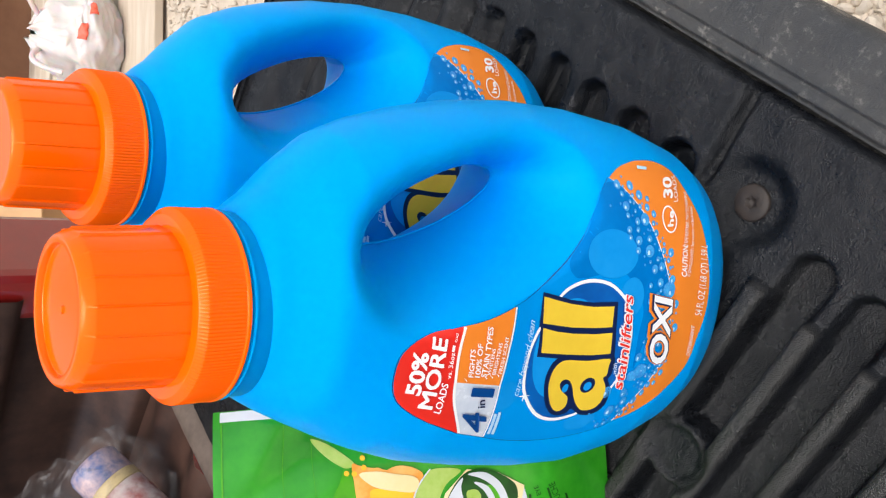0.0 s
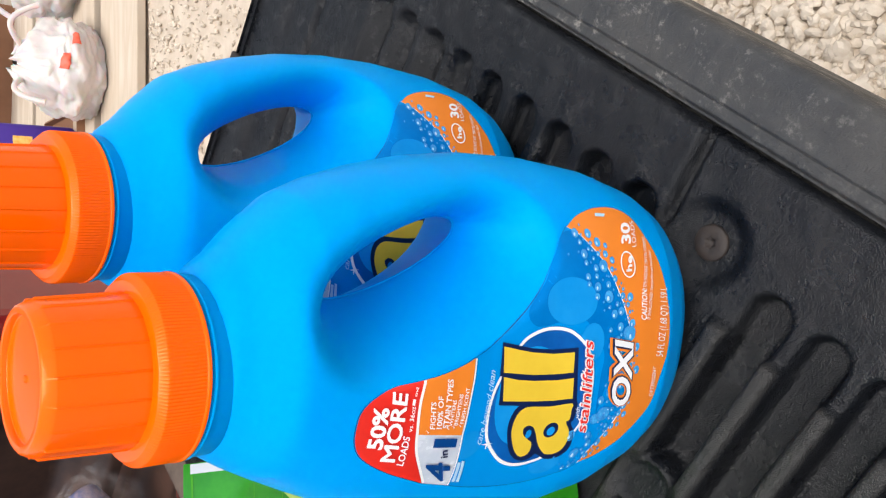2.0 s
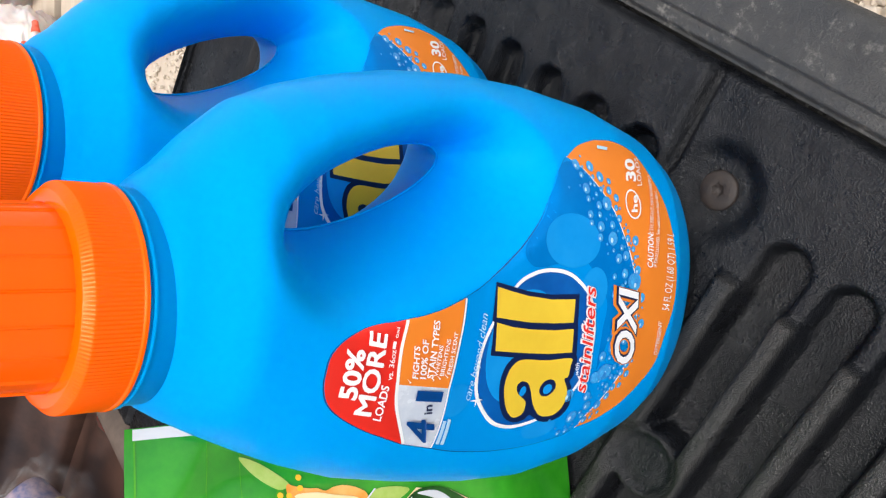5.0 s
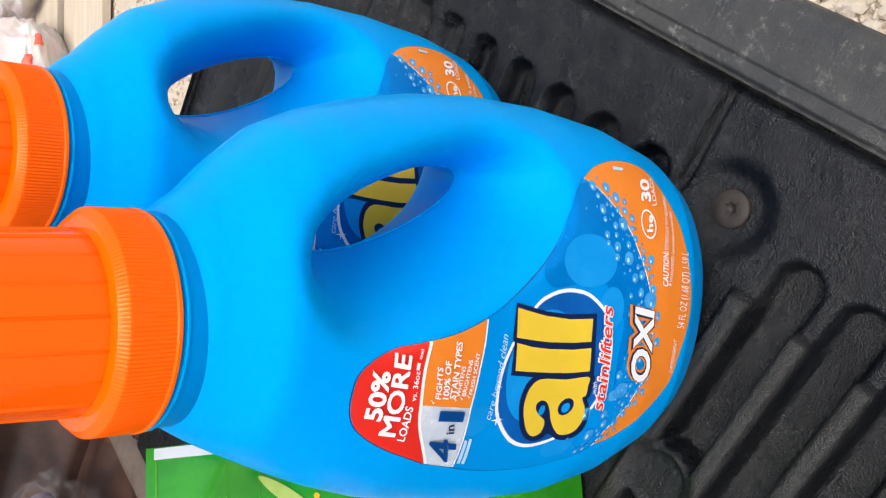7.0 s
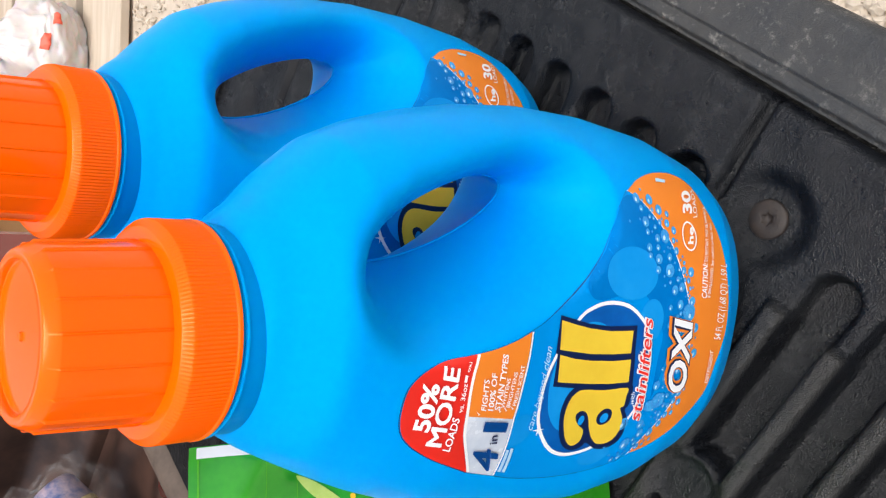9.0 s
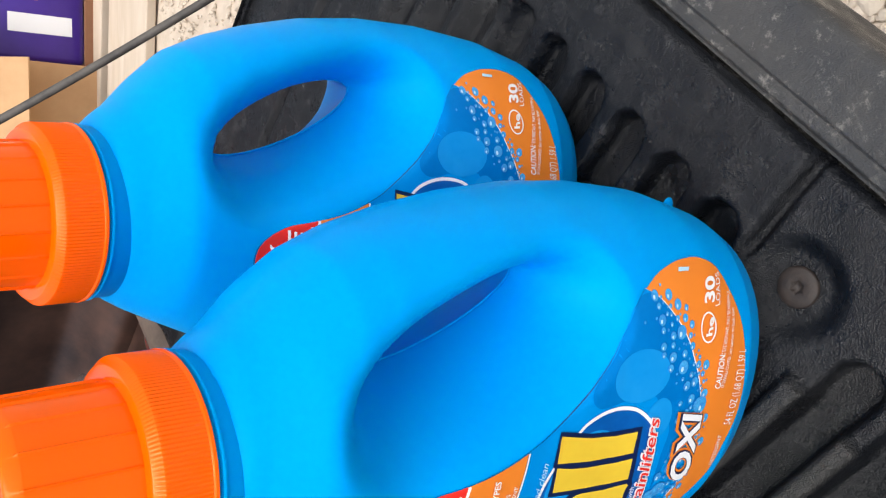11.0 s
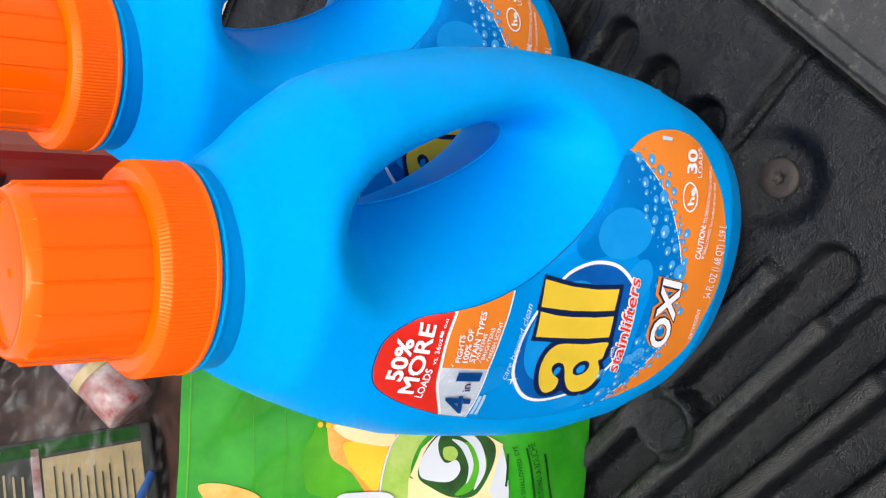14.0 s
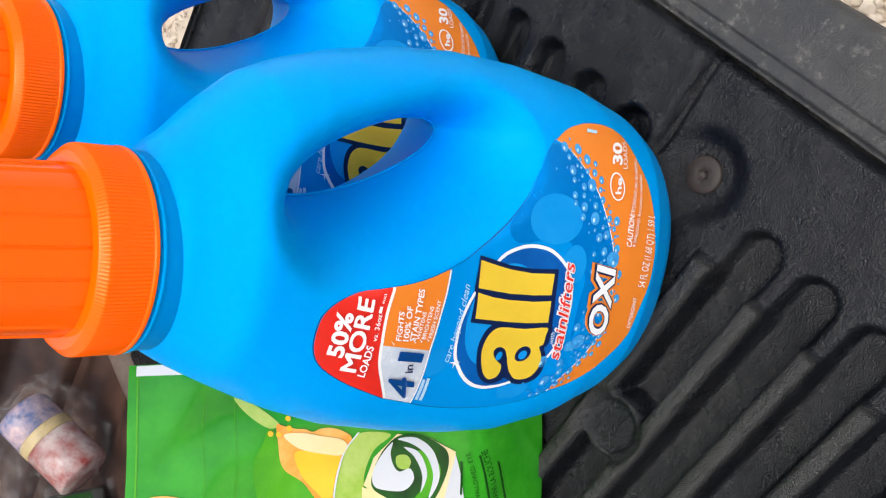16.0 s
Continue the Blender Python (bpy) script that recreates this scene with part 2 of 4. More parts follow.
_l.new(_n["Principled BSDF"].outputs[0], _m.inputs[2])
_l.new(_m.outputs[0], _n["Material Output"].inputs["Surface"])

# ---- mesh helpers ----


def mesh_of(name, verts, faces, mat, smooth=True):
    me = bpy.data.meshes.new(name)
    me.from_pydata([tuple(v) for v in verts], [], [tuple(f) for f in faces])
    me.materials.append(mat)
    if smooth:
        me.polygons.foreach_set("use_smooth", [True] * len(me.polygons))
    me.update()
    return me


def from_bm(name, bm, mat, smooth=False):
    me = bpy.data.meshes.new(name)
    bm.to_mesh(me)
    bm.free()
    me.materials.append(mat)
    if smooth:
        me.polygons.foreach_set("use_smooth", [True] * len(me.polygons))
    return me


def part(name, me, parent, label="", m=None):
    ob = new(name, me)
    ob.parent = parent
    if m is not None:
        ob.matrix_basis = m
    return tagged(ob, label)


def sheet(name, fn, us, vs, mat, smooth=True):
    """A grid surface: fn(u, v) gives the place."""
    verts = [fn(u, v) for v in vs for u in us]
    w = len(us)
    faces = [(j * w + i, j * w + i + 1, (j + 1) * w + i + 1, (j + 1) * w + i) for j in range(len(vs) - 1) for i in range(w - 1)]
    return mesh_of(name, verts, faces, mat, smooth)


def box_bm(sx, sy, sz, bevel=0.0, segments=2, z0=True):
    bm = bmesh.new()
    bmesh.ops.create_cube(bm, size=1)
    bmesh.ops.scale(bm, vec=(sx, sy, sz), verts=bm.verts)
    if z0:
        bmesh.ops.translate(bm, vec=(0, 0, sz / 2), verts=bm.verts)
    if bevel:
        bmesh.ops.bevel(bm, geom=bm.edges[:], offset=bevel, segments=segments, affect="EDGES", profile=0.5)
    return bm


def lathe(name, profile, segs, mat, radial=None):
    """Revolves (r, z) rows; radial(i, j, r) may change the radius."""
    verts, faces = [], []
    for j, (r, z) in enumerate(profile):
        for i in range(segs):
            a = 2 * math.pi * i / segs
            q = radial(a, j, r) if radial else r
            verts.append((q * math.cos(a), q * math.sin(a), z))
    for j in range(len(profile) - 1):
        for i in range(segs):
            k = (i + 1) % segs
            faces.append((j * segs + i, j * segs + k, (j + 1) * segs + k, (j + 1) * segs + i))
    faces.append(tuple(range((len(profile) - 1) * segs, len(profile) * segs)))
    faces.append(tuple(reversed(range(segs))))
    return mesh_of(name, verts, faces, mat)


def tube(name, points, radius, mat, sides=10):
    cu = bpy.data.curves.new(name, "CURVE")
    cu.dimensions, cu.bevel_depth, cu.bevel_resolution, cu.use_fill_caps = "3D", radius, 3, True
    sp = cu.splines.new("NURBS")
    sp.points.add(len(points) - 1)
    for q, p in zip(sp.points, points):
        q.co = (*p, 1)
    sp.use_endpoint_u, sp.order_u, sp.resolution_u = True, 3, 8
    ob = bpy.data.objects.new(name, cu)
    scene.collection.objects.link(ob)
    me = bpy.data.meshes.new_from_object(ob.evaluated_get(bpy.context.evaluated_depsgraph_get()))
    bpy.data.objects.remove(ob)
    me.materials.clear()
    me.materials.append(mat)
    me.polygons.foreach_set("use_smooth", [True] * len(me.polygons))
    return me


def smooth_loop(points, closed=True, steps=6):
    """Catmull-Rom through the points."""
    n, out = len(points), []
    for i in range(n if closed else n - 1):
        if closed:
            p = [points[(i + k) % n] for k in (-1, 0, 1, 2)]
        else:
            p = [points[min(max(i + k, 0), n - 1)] for k in (-1, 0, 1, 2)]
        for s in range(steps):
            t = s / steps
            out.append(tuple(0.5 * (2 * p[1][c] + (p[2][c] - p[0][c]) * t + (2 * p[0][c] - 5 * p[1][c] + 4 * p[2][c] - p[3][c]) * t * t
                             + (3 * p[1][c] - p[0][c] - 3 * p[2][c] + p[3][c]) * t ** 3) for c in (0, 1)))
    if not closed:
        out.append(points[-1])
    return out


def disc(cx, cz, rx, rz=None, n=20, turn=0.0):
    rz = rz or rx
    c, s = math.cos(turn), math.sin(turn)
    return [(cx + c * rx * math.cos(a) - s * rz * math.sin(a), cz + s * rx * math.cos(a) + c * rz * math.sin(a))
            for a in (2 * math.pi * i / n for i in range(n))]


def flat_bm(loops, step=0.0022):
    """Filled outlines in a plane, cut along a grid so that they can bend. An inner loop makes a hole."""
    bm = bmesh.new()
    for loop in loops:
        vs = [bm.verts.new((x, z, 0)) for x, z in loop]
        for a, b in zip(vs, vs[1:] + vs[:1]):
            bm.edges.new((a, b))
    bmesh.ops.triangle_fill(bm, use_beauty=True, use_dissolve=False, edges=bm.edges[:])
    grid_cut(bm, step)
    return bm


def grid_cut(bm, step):
    for axis in (0, 1):
        lo, hi = min(v.co[axis] for v in bm.verts), max(v.co[axis] for v in bm.verts)
        k = math.ceil(lo / step)
        while k * step < hi:
            co, no = [0, 0, 0], [0, 0, 0]
            co[axis], no[axis] = k * step, 1
            bmesh.ops.bisect_plane(bm, geom=bm.verts[:] + bm.edges[:] + bm.faces[:], plane_co=co, plane_no=no, dist=1e-6)
            k += 1


def text_bm(words, x, z, height, width=None, turn=0.0, bold=0.0, shear=0.0, step=0.0014, lean=None):
    """Lettering in a plane: starts at (x, z), capital letters that high, squeezed to the width."""
    cu = bpy.data.curves.new("letters", "FONT")
    cu.body, cu.size, cu.offset, cu.shear, cu.resolution_u = words, 1.0, bold, shear, 3
    ob = bpy.data.objects.new("letters", cu)
    scene.collection.objects.link(ob)
    bpy.context.view_layer.update()
    me = bpy.data.meshes.new_from_object(ob.evaluated_get(bpy.context.evaluated_depsgraph_get()))
    bpy.data.objects.remove(ob)
    bm = bmesh.new()
    bm.from_mesh(me)
    bpy.data.meshes.remove(me)
    lo, hi = min(v.co.x for v in bm.verts), max(v.co.x for v in bm.verts)
    sy = height / 0.69
    sx = width / (hi - lo) if width else sy
    c, s = math.cos(turn), math.sin(turn)
    lean = turn if lean is None else lean
    cl, sl = math.cos(lean), math.sin(lean)
    for v in bm.verts:
        a, b = (v.co.x - lo) * sx, v.co.y * sy
        v.co = (x + c * a - sl * b, z + s * a + cl * b, 0)
    grid_cut(bm, step)
    return bm


def joined(*bms):
    out = bmesh.new()
    for b in bms:
        me = bpy.data.meshes.new("t")
        b.to_mesh(me)
        b.free()
        out.from_mesh(me)
        bpy.data.meshes.remove(me)
    return out


# ---- the tailgate and the truck: x runs along the tailgate, y towards the bed ----
TRUCK = pose(0, 0, 0, 0, 0, 53.8)
GROUND_Z = -0.72


def ease(t):
    t = min(1.0, max(0.0, t))
    return t * t * (3 - 2 * t)


CHANNELS = [0.1145 - 0.0282 * k for k in range(16)] + [0.198 + 0.0305 * k for k in range(9)]
RIBS = [0.1280 - 0.0280 * k for k in range(16)] + [0.2135 + 0.0305 * k for k in range(8)]
BOLT = (0.1566, 0.0890)
BOSSES = [(0.115, 0.203), (0.330, 0.215), (-0.12, 0.203)]


def liner_z(e, n):
    z = 0.0
    for c in CHANNELS:
        if abs(e - c) < 0.016 and n > 0.07:
            end = 0.0845 if c > 0.15 else 0.0910
            d = abs(e - c) if n > end + 0.009 else math.hypot(e - c, n - end - 0.009)
            stop = ease((0.44 - n) / 0.01)
            z -= 0.0115 * ease((0.0106 - d) / 0.0036 + 0.15) * stop
    for c in RIBS:
        if abs(e - c) < 0.012 and n > 0.10:
            z += (0.0072 if c < 0.15 else 0.0) * ease((0.0064 - abs(e - c)) / 0.0020 + 0.2) * ease((n - 0.1125) / 0.003) * ease((0.44 - n) / 0.01)
    for b in BOSSES:
        d = math.hypot(e - b[0], n - b[1])
        z = z + (0.0035 - z) * ease((0.0195 - d) / 0.005)
        z -= 0.0022 * ease((0.0135 - d) / 0.002)
    d = math.hypot(e - BOLT[0], n - BOLT[1])
    z -= 0.0055 * ease((0.0235 - d) / 0.011)
    # short cross groove beside the bolt, and the step by it
    cut = 0.1832 - 0.057 * (n - 0.045)
    z -= 0.0058 * ease((0.0036 - abs(e - cut)) / 0.0034 + 0.2) * ease((0.098 - n) / 0.012)
    z += 0.0020 * ease((e - cut) / 0.004) * ease((0.105 - n) / 0.02)
    z -= 0.0045 * ease((0.004 - abs(e - 0.515)) / 0.004)
    z += 0.004 * ease((e - 0.545) / 0.02)
    z += 0.0008 * noise.noise((e * 16, n * 16, 0.3)) + 0.0004 * noise.noise((e * 60, n * 60, 2.3))
    z -= 0.0060 * ease((0.0475 - n) / 0.0035)
    z -= 0.016 * max(0.0, e - 0.22)
    return z


tailgate = tagged(new("tailgate"), "open pickup tailgate with black ribbed plastic liner", "tailgate")
tailgate.matrix_basis = TRUCK
E0, E1 = -0.40, 0.605
es = list(np.arange(E0, -0.10, 0.006)) + list(np.arange(-0.10, 0.34, 0.0016)) + list(np.arange(0.34, E1 + 0.001, 0.004))
ns = list(np.arange(0.0442, 0.230, 0.0016)) + list(np.arange(0.230, 0.561, 0.005))
liner = part("liner", sheet("liner", lambda e, n: (e, n, liner_z(e, n)), es, ns, LINER), tailgate, "black grained plastic liner with moulded ribs")


def skirt(name, outline, depth, mat):
    vs = [(x, y, z) for x, y, z in outline] + [(x, y, z - depth) for x, y, z in outline]
    k = len(outline)
    return mesh_of(name, vs, [(i, (i + 1) % k, (i + 1) % k + k, i + k) for i in range(k)], mat, False)


# core of the tailgate under the liner
core = box_bm(E1 - E0 - 0.004, 0.550, 0.050, 0.006)
part("core", from_bm("core", core, LINER), tailgate, "black tailgate core under the liner", pose((E0 + E1) / 2, 0.285, -0.0655))


def rail_z(e, n):
    z = -0.0005 + 0.0006 * noise.noise((e * 9, n * 30, 4))
    z -= 0.0016 * ease((0.0012 - abs(n - 0.0345)) / 0.001)
    z -= 0.0012 * ease((n - 0.0345) / 0.001)
    z -= 0.0030 * ease((n - 0.0395) / 0.0022)
    q = max(0.0, 0.0100 - n) / 0.0060
    z -= 0.007 * (1 - math.sqrt(max(0.0, 1 - min(1, q) ** 2)))
    return z


ns2 = list(np.linspace(0.0040, 0.0105, 14)) + list(np.linspace(0.0112, 0.0426, 46))
rail_us = list(np.arange(E0, E1 + 0.001, 0.008))
rail = sheet("top_rail", lambda e, n: (e, n, rail_z(e, n)), rail_us, ns2, CAPRAIL)
part("top_rail", rail, tailgate, "worn grey-black plastic top rail")
part("rail_face", skirt("rail_face", [(E0, 0.004, -0.0074), (E1, 0.004, -0.0074), (E1, 0.0426, -0.0075), (E0, 0.0426, -0.0075)], 0.05, CAPRAIL), tailgate)
part("end_face", skirt("end_face", [(E1, 0.040, 0.0), (E1, 0.560, 0.0), (E1 - 0.01, 0.560, 0.0), (E1 - 0.01, 0.040, 0.0)], 0.05, LINER), tailgate)

bolt = tagged(new("liner_bolt"), "round worn steel bolt with star socket set in the liner", "bolt")
bolt.matrix_basis = TRUCK @ pose(BOLT[0], BOLT[1], -0.0068)


def star(a, j, r):
    return r * (1 + 0.16 * math.cos(6 * a)) if j >= 7 else r


head = lathe("head", [(0.0068, 0), (0.0084, 0.0010), (0.0086, 0.0019), (0.0083, 0.0027), (0.0077, 0.0031), (0.0052, 0.0034), (0.0030, 0.0034), (0.0025, 0.0033), (0.0023, 0.0018)], 48, STEEL, star)
part("head", head, bolt)
part("washer", lathe("washer", [(0.0100, -0.001), (0.0105, 0.0004), (0.0092, 0.0008), (0.007, 0.0008)], 40, LINER), bolt)

# ---- the bed behind the tailgate ----
bed = tagged(new("truck_bed"), "dusty dark pickup bed with brown-black side wall", "truck bed")
bed.matrix_basis = TRUCK


def bed_floor(e, n):
    return (e, n, -0.012 + 0.009 * (0.5 + 0.5 * math.sin(e * 2 * math.pi / 0.09)) ** 3 + 0.002 * noise.noise((e * 7, n * 7, 1)))


part("floor_panel", sheet("floor_panel", bed_floor, list(np.arange(-0.6, 0.66, 0.01)), list(np.arange(0.60, 1.9, 0.05)), BED), bed)


def sill(e, v):
    a = math.pi * v
    return (e, 0.583 - 0.020 * math.cos(a), -0.022 + 0.022 * math.sin(a) + 0.0015 * noise.noise((e * 12, v * 3, 6)))


part("hinge_sill", sheet("hinge_sill", sill, list(np.arange(-0.6, 0.66, 0.01)), list(np.linspace(0, 1, 12)), DUST), bed, "dust-coated rolled steel sill")


def bed_wall(n, z):
    step = 0.018 * ease((z - 0.115) / 0.012) - 0.020 * ease((z - 0.165) / 0.015)
    foot = 0.05 * (1 - ease(z / 0.05)) ** 2
    return (0.652 - step - foot + 0.003 * noise.noise((n * 5, z * 9, 3)), n, z)


part("side_wall", sheet("side_wall", bed_wall, list(np.arange(0.525, 1.9, 0.02)), list(np.arange(-0.02, 0.46, 0.006)), BED), bed, "dark brown dusty moulded side wall")
part("front_wall", sheet("front_wall", lambda e, z: (e, 1.88, z), list(np.arange(-0.9, 0.8, 0.1)), [-0.02, 0.2, 0.46], BED), bed)
pillar = box_bm(0.11, 0.056, 0.52, 0.014, 3)
part("rear_pillar", from_bm("rear_pillar", pillar, PAINT), bed, "dark red painted rear pillar", pose(0.695, 0.530, -0.06))
flank = box_bm(0.03, 1.35, 0.75, 0.01)
part("outer_panel", from_bm("outer_panel", flank, PAINT), bed, "", pose(0.735, 1.215, -0.35))

cable = tagged(new("tailgate_cable"), "dark dusty tailgate support cable with worn metal end", "cable")
cable.matrix_basis = TRUCK
CA, CB = Vector((0.600, 0.208, -0.002)), Vector((0.630, 0.520, 0.295))
pts = [CA + (CB - CA) * k + Vector((0, 0, -0.010 * math.sin(math.pi * k))) for k in np.linspace(0, 1, 7)]
part("strap", tube("strap", pts, 0.0032, CABLE), cable)
part("end_fitting", from_bm("end_fitting", box_bm(0.02, 0.016, 0.008, 0.002), STEEL), cable, "worn steel end fitting", pose(CA.x, CA.y, CA.z - 0.004))

# ---- ground ----
ground = tagged(new("ground"), "pale dusty gravel ground around the truck", "ground", kind="structure")
ground_me = sheet("ground", lambda x, y: (x, y, GROUND_Z + 0.01 * noise.noise((x * 3, y * 3, 0))), list(np.arange(-1.5, 3.01, 0.06)), list(np.arange(-1.5, 2.61, 0.06)), GROUND)
far = 900
fv = [(-far, -far), (far, -far), (far, far), (-far, far)]
part("ground_near", ground_me, ground)
part("ground_far", mesh_of("ground_far", [(x, y, GROUND_Z - 0.02) for x, y in fv], [(0, 1, 2, 3)], GROUND, False), ground)

rng = random.Random(4)
stone_v, stone_f = [], []


def add_stone(cx, cy, cz, r):
    bm = bmesh.new()
    bmesh.ops.create_icosphere(bm, subdivisions=2, radius=1)
    turn = Euler((rng.uniform(0, 6), rng.uniform(0, 6), rng.uniform(0, 6))).to_matrix()
    sc = Vector((r * rng.uniform(0.8, 1.3), r * rng.uniform(0.7, 1.1), r * rng.uniform(0.5, 0.9)))
    base = len(stone_v)
    seat = Vector((rng.uniform(0, 50), rng.uniform(0, 50), 0))
    for v in bm.verts:
        q = v.co * (1 + 0.55 * noise.noise(v.co * 1.1 + seat) + rng.uniform(-0.05, 0.05))
        q = turn @ Vector((q.x * sc.x, q.y * sc.y, q.z * sc.z))
        stone_v.append((cx + q.x, cy + q.y, cz + q.z))
    stone_f.extend(tuple(base + v.index for v in f.verts) for f in bm.faces)
    bm.free()


for _ in range(5200):
    x, y = rng.uniform(0.10, 0.56), rng.uniform(0.22, 0.86)
    add_stone(x, y, GROUND_Z + rng.uniform(-0.004, 0.012), rng.choice((0.004, 0.005, 0.006, 0.008, 0.010, 0.013)))
for _ in range(3000):
    x, y = rng.uniform(0.0, 1.2), rng.uniform(1.3, 2.45)
    add_stone(x, y, GROUND_Z + rng.uniform(-0.002, 0.008), rng.choice((0.003, 0.004, 0.006, 0.008)))
tagged(new("gravel", mesh_of("gravel", stone_v, stone_f, STONE, False)), "pale limestone gravel on the ground", "gravel", kind="stuff")

# boards laid on the ground beyond the truck
deck = tagged(new("board_deck"), "pale weathered boards lying on the gravel", "boards", kind="structure")
for k, (y0, w, dz) in enumerate(((2.46, 0.30, 0.0), (2.79, 0.20, 0.012), (3.02, 0.42, 0.004), (3.47, 0.42, 0.008), (3.92, 0.6, 0.0))):
    part("board", from_bm("board", box_bm(4.2, w, 0.03, 0.004), BOARD), deck, "", pose(0.6, y0 + w / 2, GROUND_Z + 0.012 + dz, 0, 0, -1.5))
DECK = GROUND_Z + 0.046

# ---- detergent bottle ----
ZT = (0, 0.0015, 0.005, 0.015, 0.03, 0.05, 0.075, 0.10, 0.13, 0.157, 0.176, 0.190, 0.202, 0.212, 0.2185, 0.2212, 0.2240)
LEFT = (0.0483, 0.0519, 0.0554, 0.0594, 0.0645, 0.0715, 0.0742, 0.0721, 0.0667, 0.0603, 0.0532, 0.0469, 0.041, 0.0358, 0.0317, 0.0291, 0.0262)
ZR = (0, 0.0015, 0.005, 0.015, 0.03, 0.055, 0.088, 0.117, 0.143, 0.165, 0.181, 0.194, 0.204, 0.214, 0.2190, 0.2212, 0.2240)
RIGHT = (0.0473, 0.0509, 0.0552, 0.0616, 0.067, 0.0722, 0.0745, 0.0738, 0.0705, 0.0654, 0.0602, 0.0543, 0.0454, 0.0353, 0.0315, 0.0291, 0.0262)
ZB = (0, 0.0015, 0.005, 0.015, 0.03, 0.05, 0.07, 0.10, 0.13, 0.16, 0.18, 0.2020, 0.2055, 0.2110, 0.2165, 0.2212, 0.2240)
DEEP = (0.035, 0.0384, 0.0414, 0.0461, 0.0505, 0.0498, 0.0479, 0.0441, 0.0422, 0.0418, 0.0404, 0.0393, 0.0383, 0.0348, 0.0312, 0.029, 0.0262)


def curve_through(zs, vs):
    """Smooth monotone interpolation of a profile, tabulated finely."""
    zs, vs = np.array(zs), np.array(vs)
    fine = np.linspace(zs[0], zs[-1], 600)
    val = np.interp(fine, zs, vs)
    k = np.exp(-np.linspace(-2, 2, 7) ** 2)
    k /= k.sum()
    sm = np.convolve(np.pad(val, 3, mode="edge"), k, mode="valid")
    w = np.clip((fine - 0.004) / 0.006, 0, 1)
    return fine, val * (1 - w) + sm * w


FL, FR, FB = curve_through(ZT, LEFT), curve_through(ZR, RIGHT), curve_through(ZB, DEEP)
GRIP_C, GRIP_DIR, GRIP_LONG, GRIP_WIDE = (0.0332, 0.1493), (0.364, -0.931), 0.0352, 0.0097
GRIP = [(GRIP_C[0] + s * 0.0328 * GRIP_DIR[0], GRIP_C[1] + s * 0.0328 * GRIP_DIR[1], GRIP_WIDE * math.sqrt(1 - s * s * 0.945)) for s in np.linspace(-1, 1, 33)]


def half_depth2(x, z):
    """Square of the half depth of the bottle at (x, z); negative outside and in the grip's opening."""
    x, z = np.asarray(x, float), np.asarray(z, float)
    a = np.where(x < 0, np.interp(z, *FL), np.interp(z, *FR))
    b = np.interp(z, *FB)
    n = 2.0 + 0.3 * np.clip((0.212 - z) / 0.03, 0, 1)
    u = np.abs(x) / a
    s = np.where(u < 1, np.clip(1 - u ** n, 0, 1) ** (2 / n), -(u ** n - 1))
    near = np.full(x.shape, 9.0)
    nx = np.zeros(x.shape)
    for x0, z0, r0 in GRIP:
        qx, qz = x - x0, z - z0
        d = np.sqrt(qx * qx + qz * qz) + 1e-9
        nx = np.where(d - r0 < near, (0.93 * qx + 0.36 * qz) / d, nx)
        near = np.minimum(near, d - r0)
    d = near
    rise_up = np.clip((z - 0.150) / 0.035, 0, 1)
    far = 0.0206 - 0.0010 * nx + 0.0030 * rise_up * rise_up * (3 - 2 * rise_up)
    t = np.clip(d / far, -2, 1)
    rise = np.sin(0.5 * np.pi * np.clip(t, 0, 1)) ** (1.05 - 0.42 * np.clip(nx, 0, 1))
    g = np.where(t > 0, rise * rise, 2 * t)
    return b * b * np.where((s < 0) & (g < 0), -np.abs(s * g), s * g)


def bottle_field(x, y, z):
    f = y * y - half_depth2(x, z)
    return np.maximum(np.maximum(f, (0.0005 - z) * 0.05), (z - 0.2236) * 0.05)


def front_y(x, z):
    return -math.sqrt(max(float(half_depth2(x, z)), 1e-8))


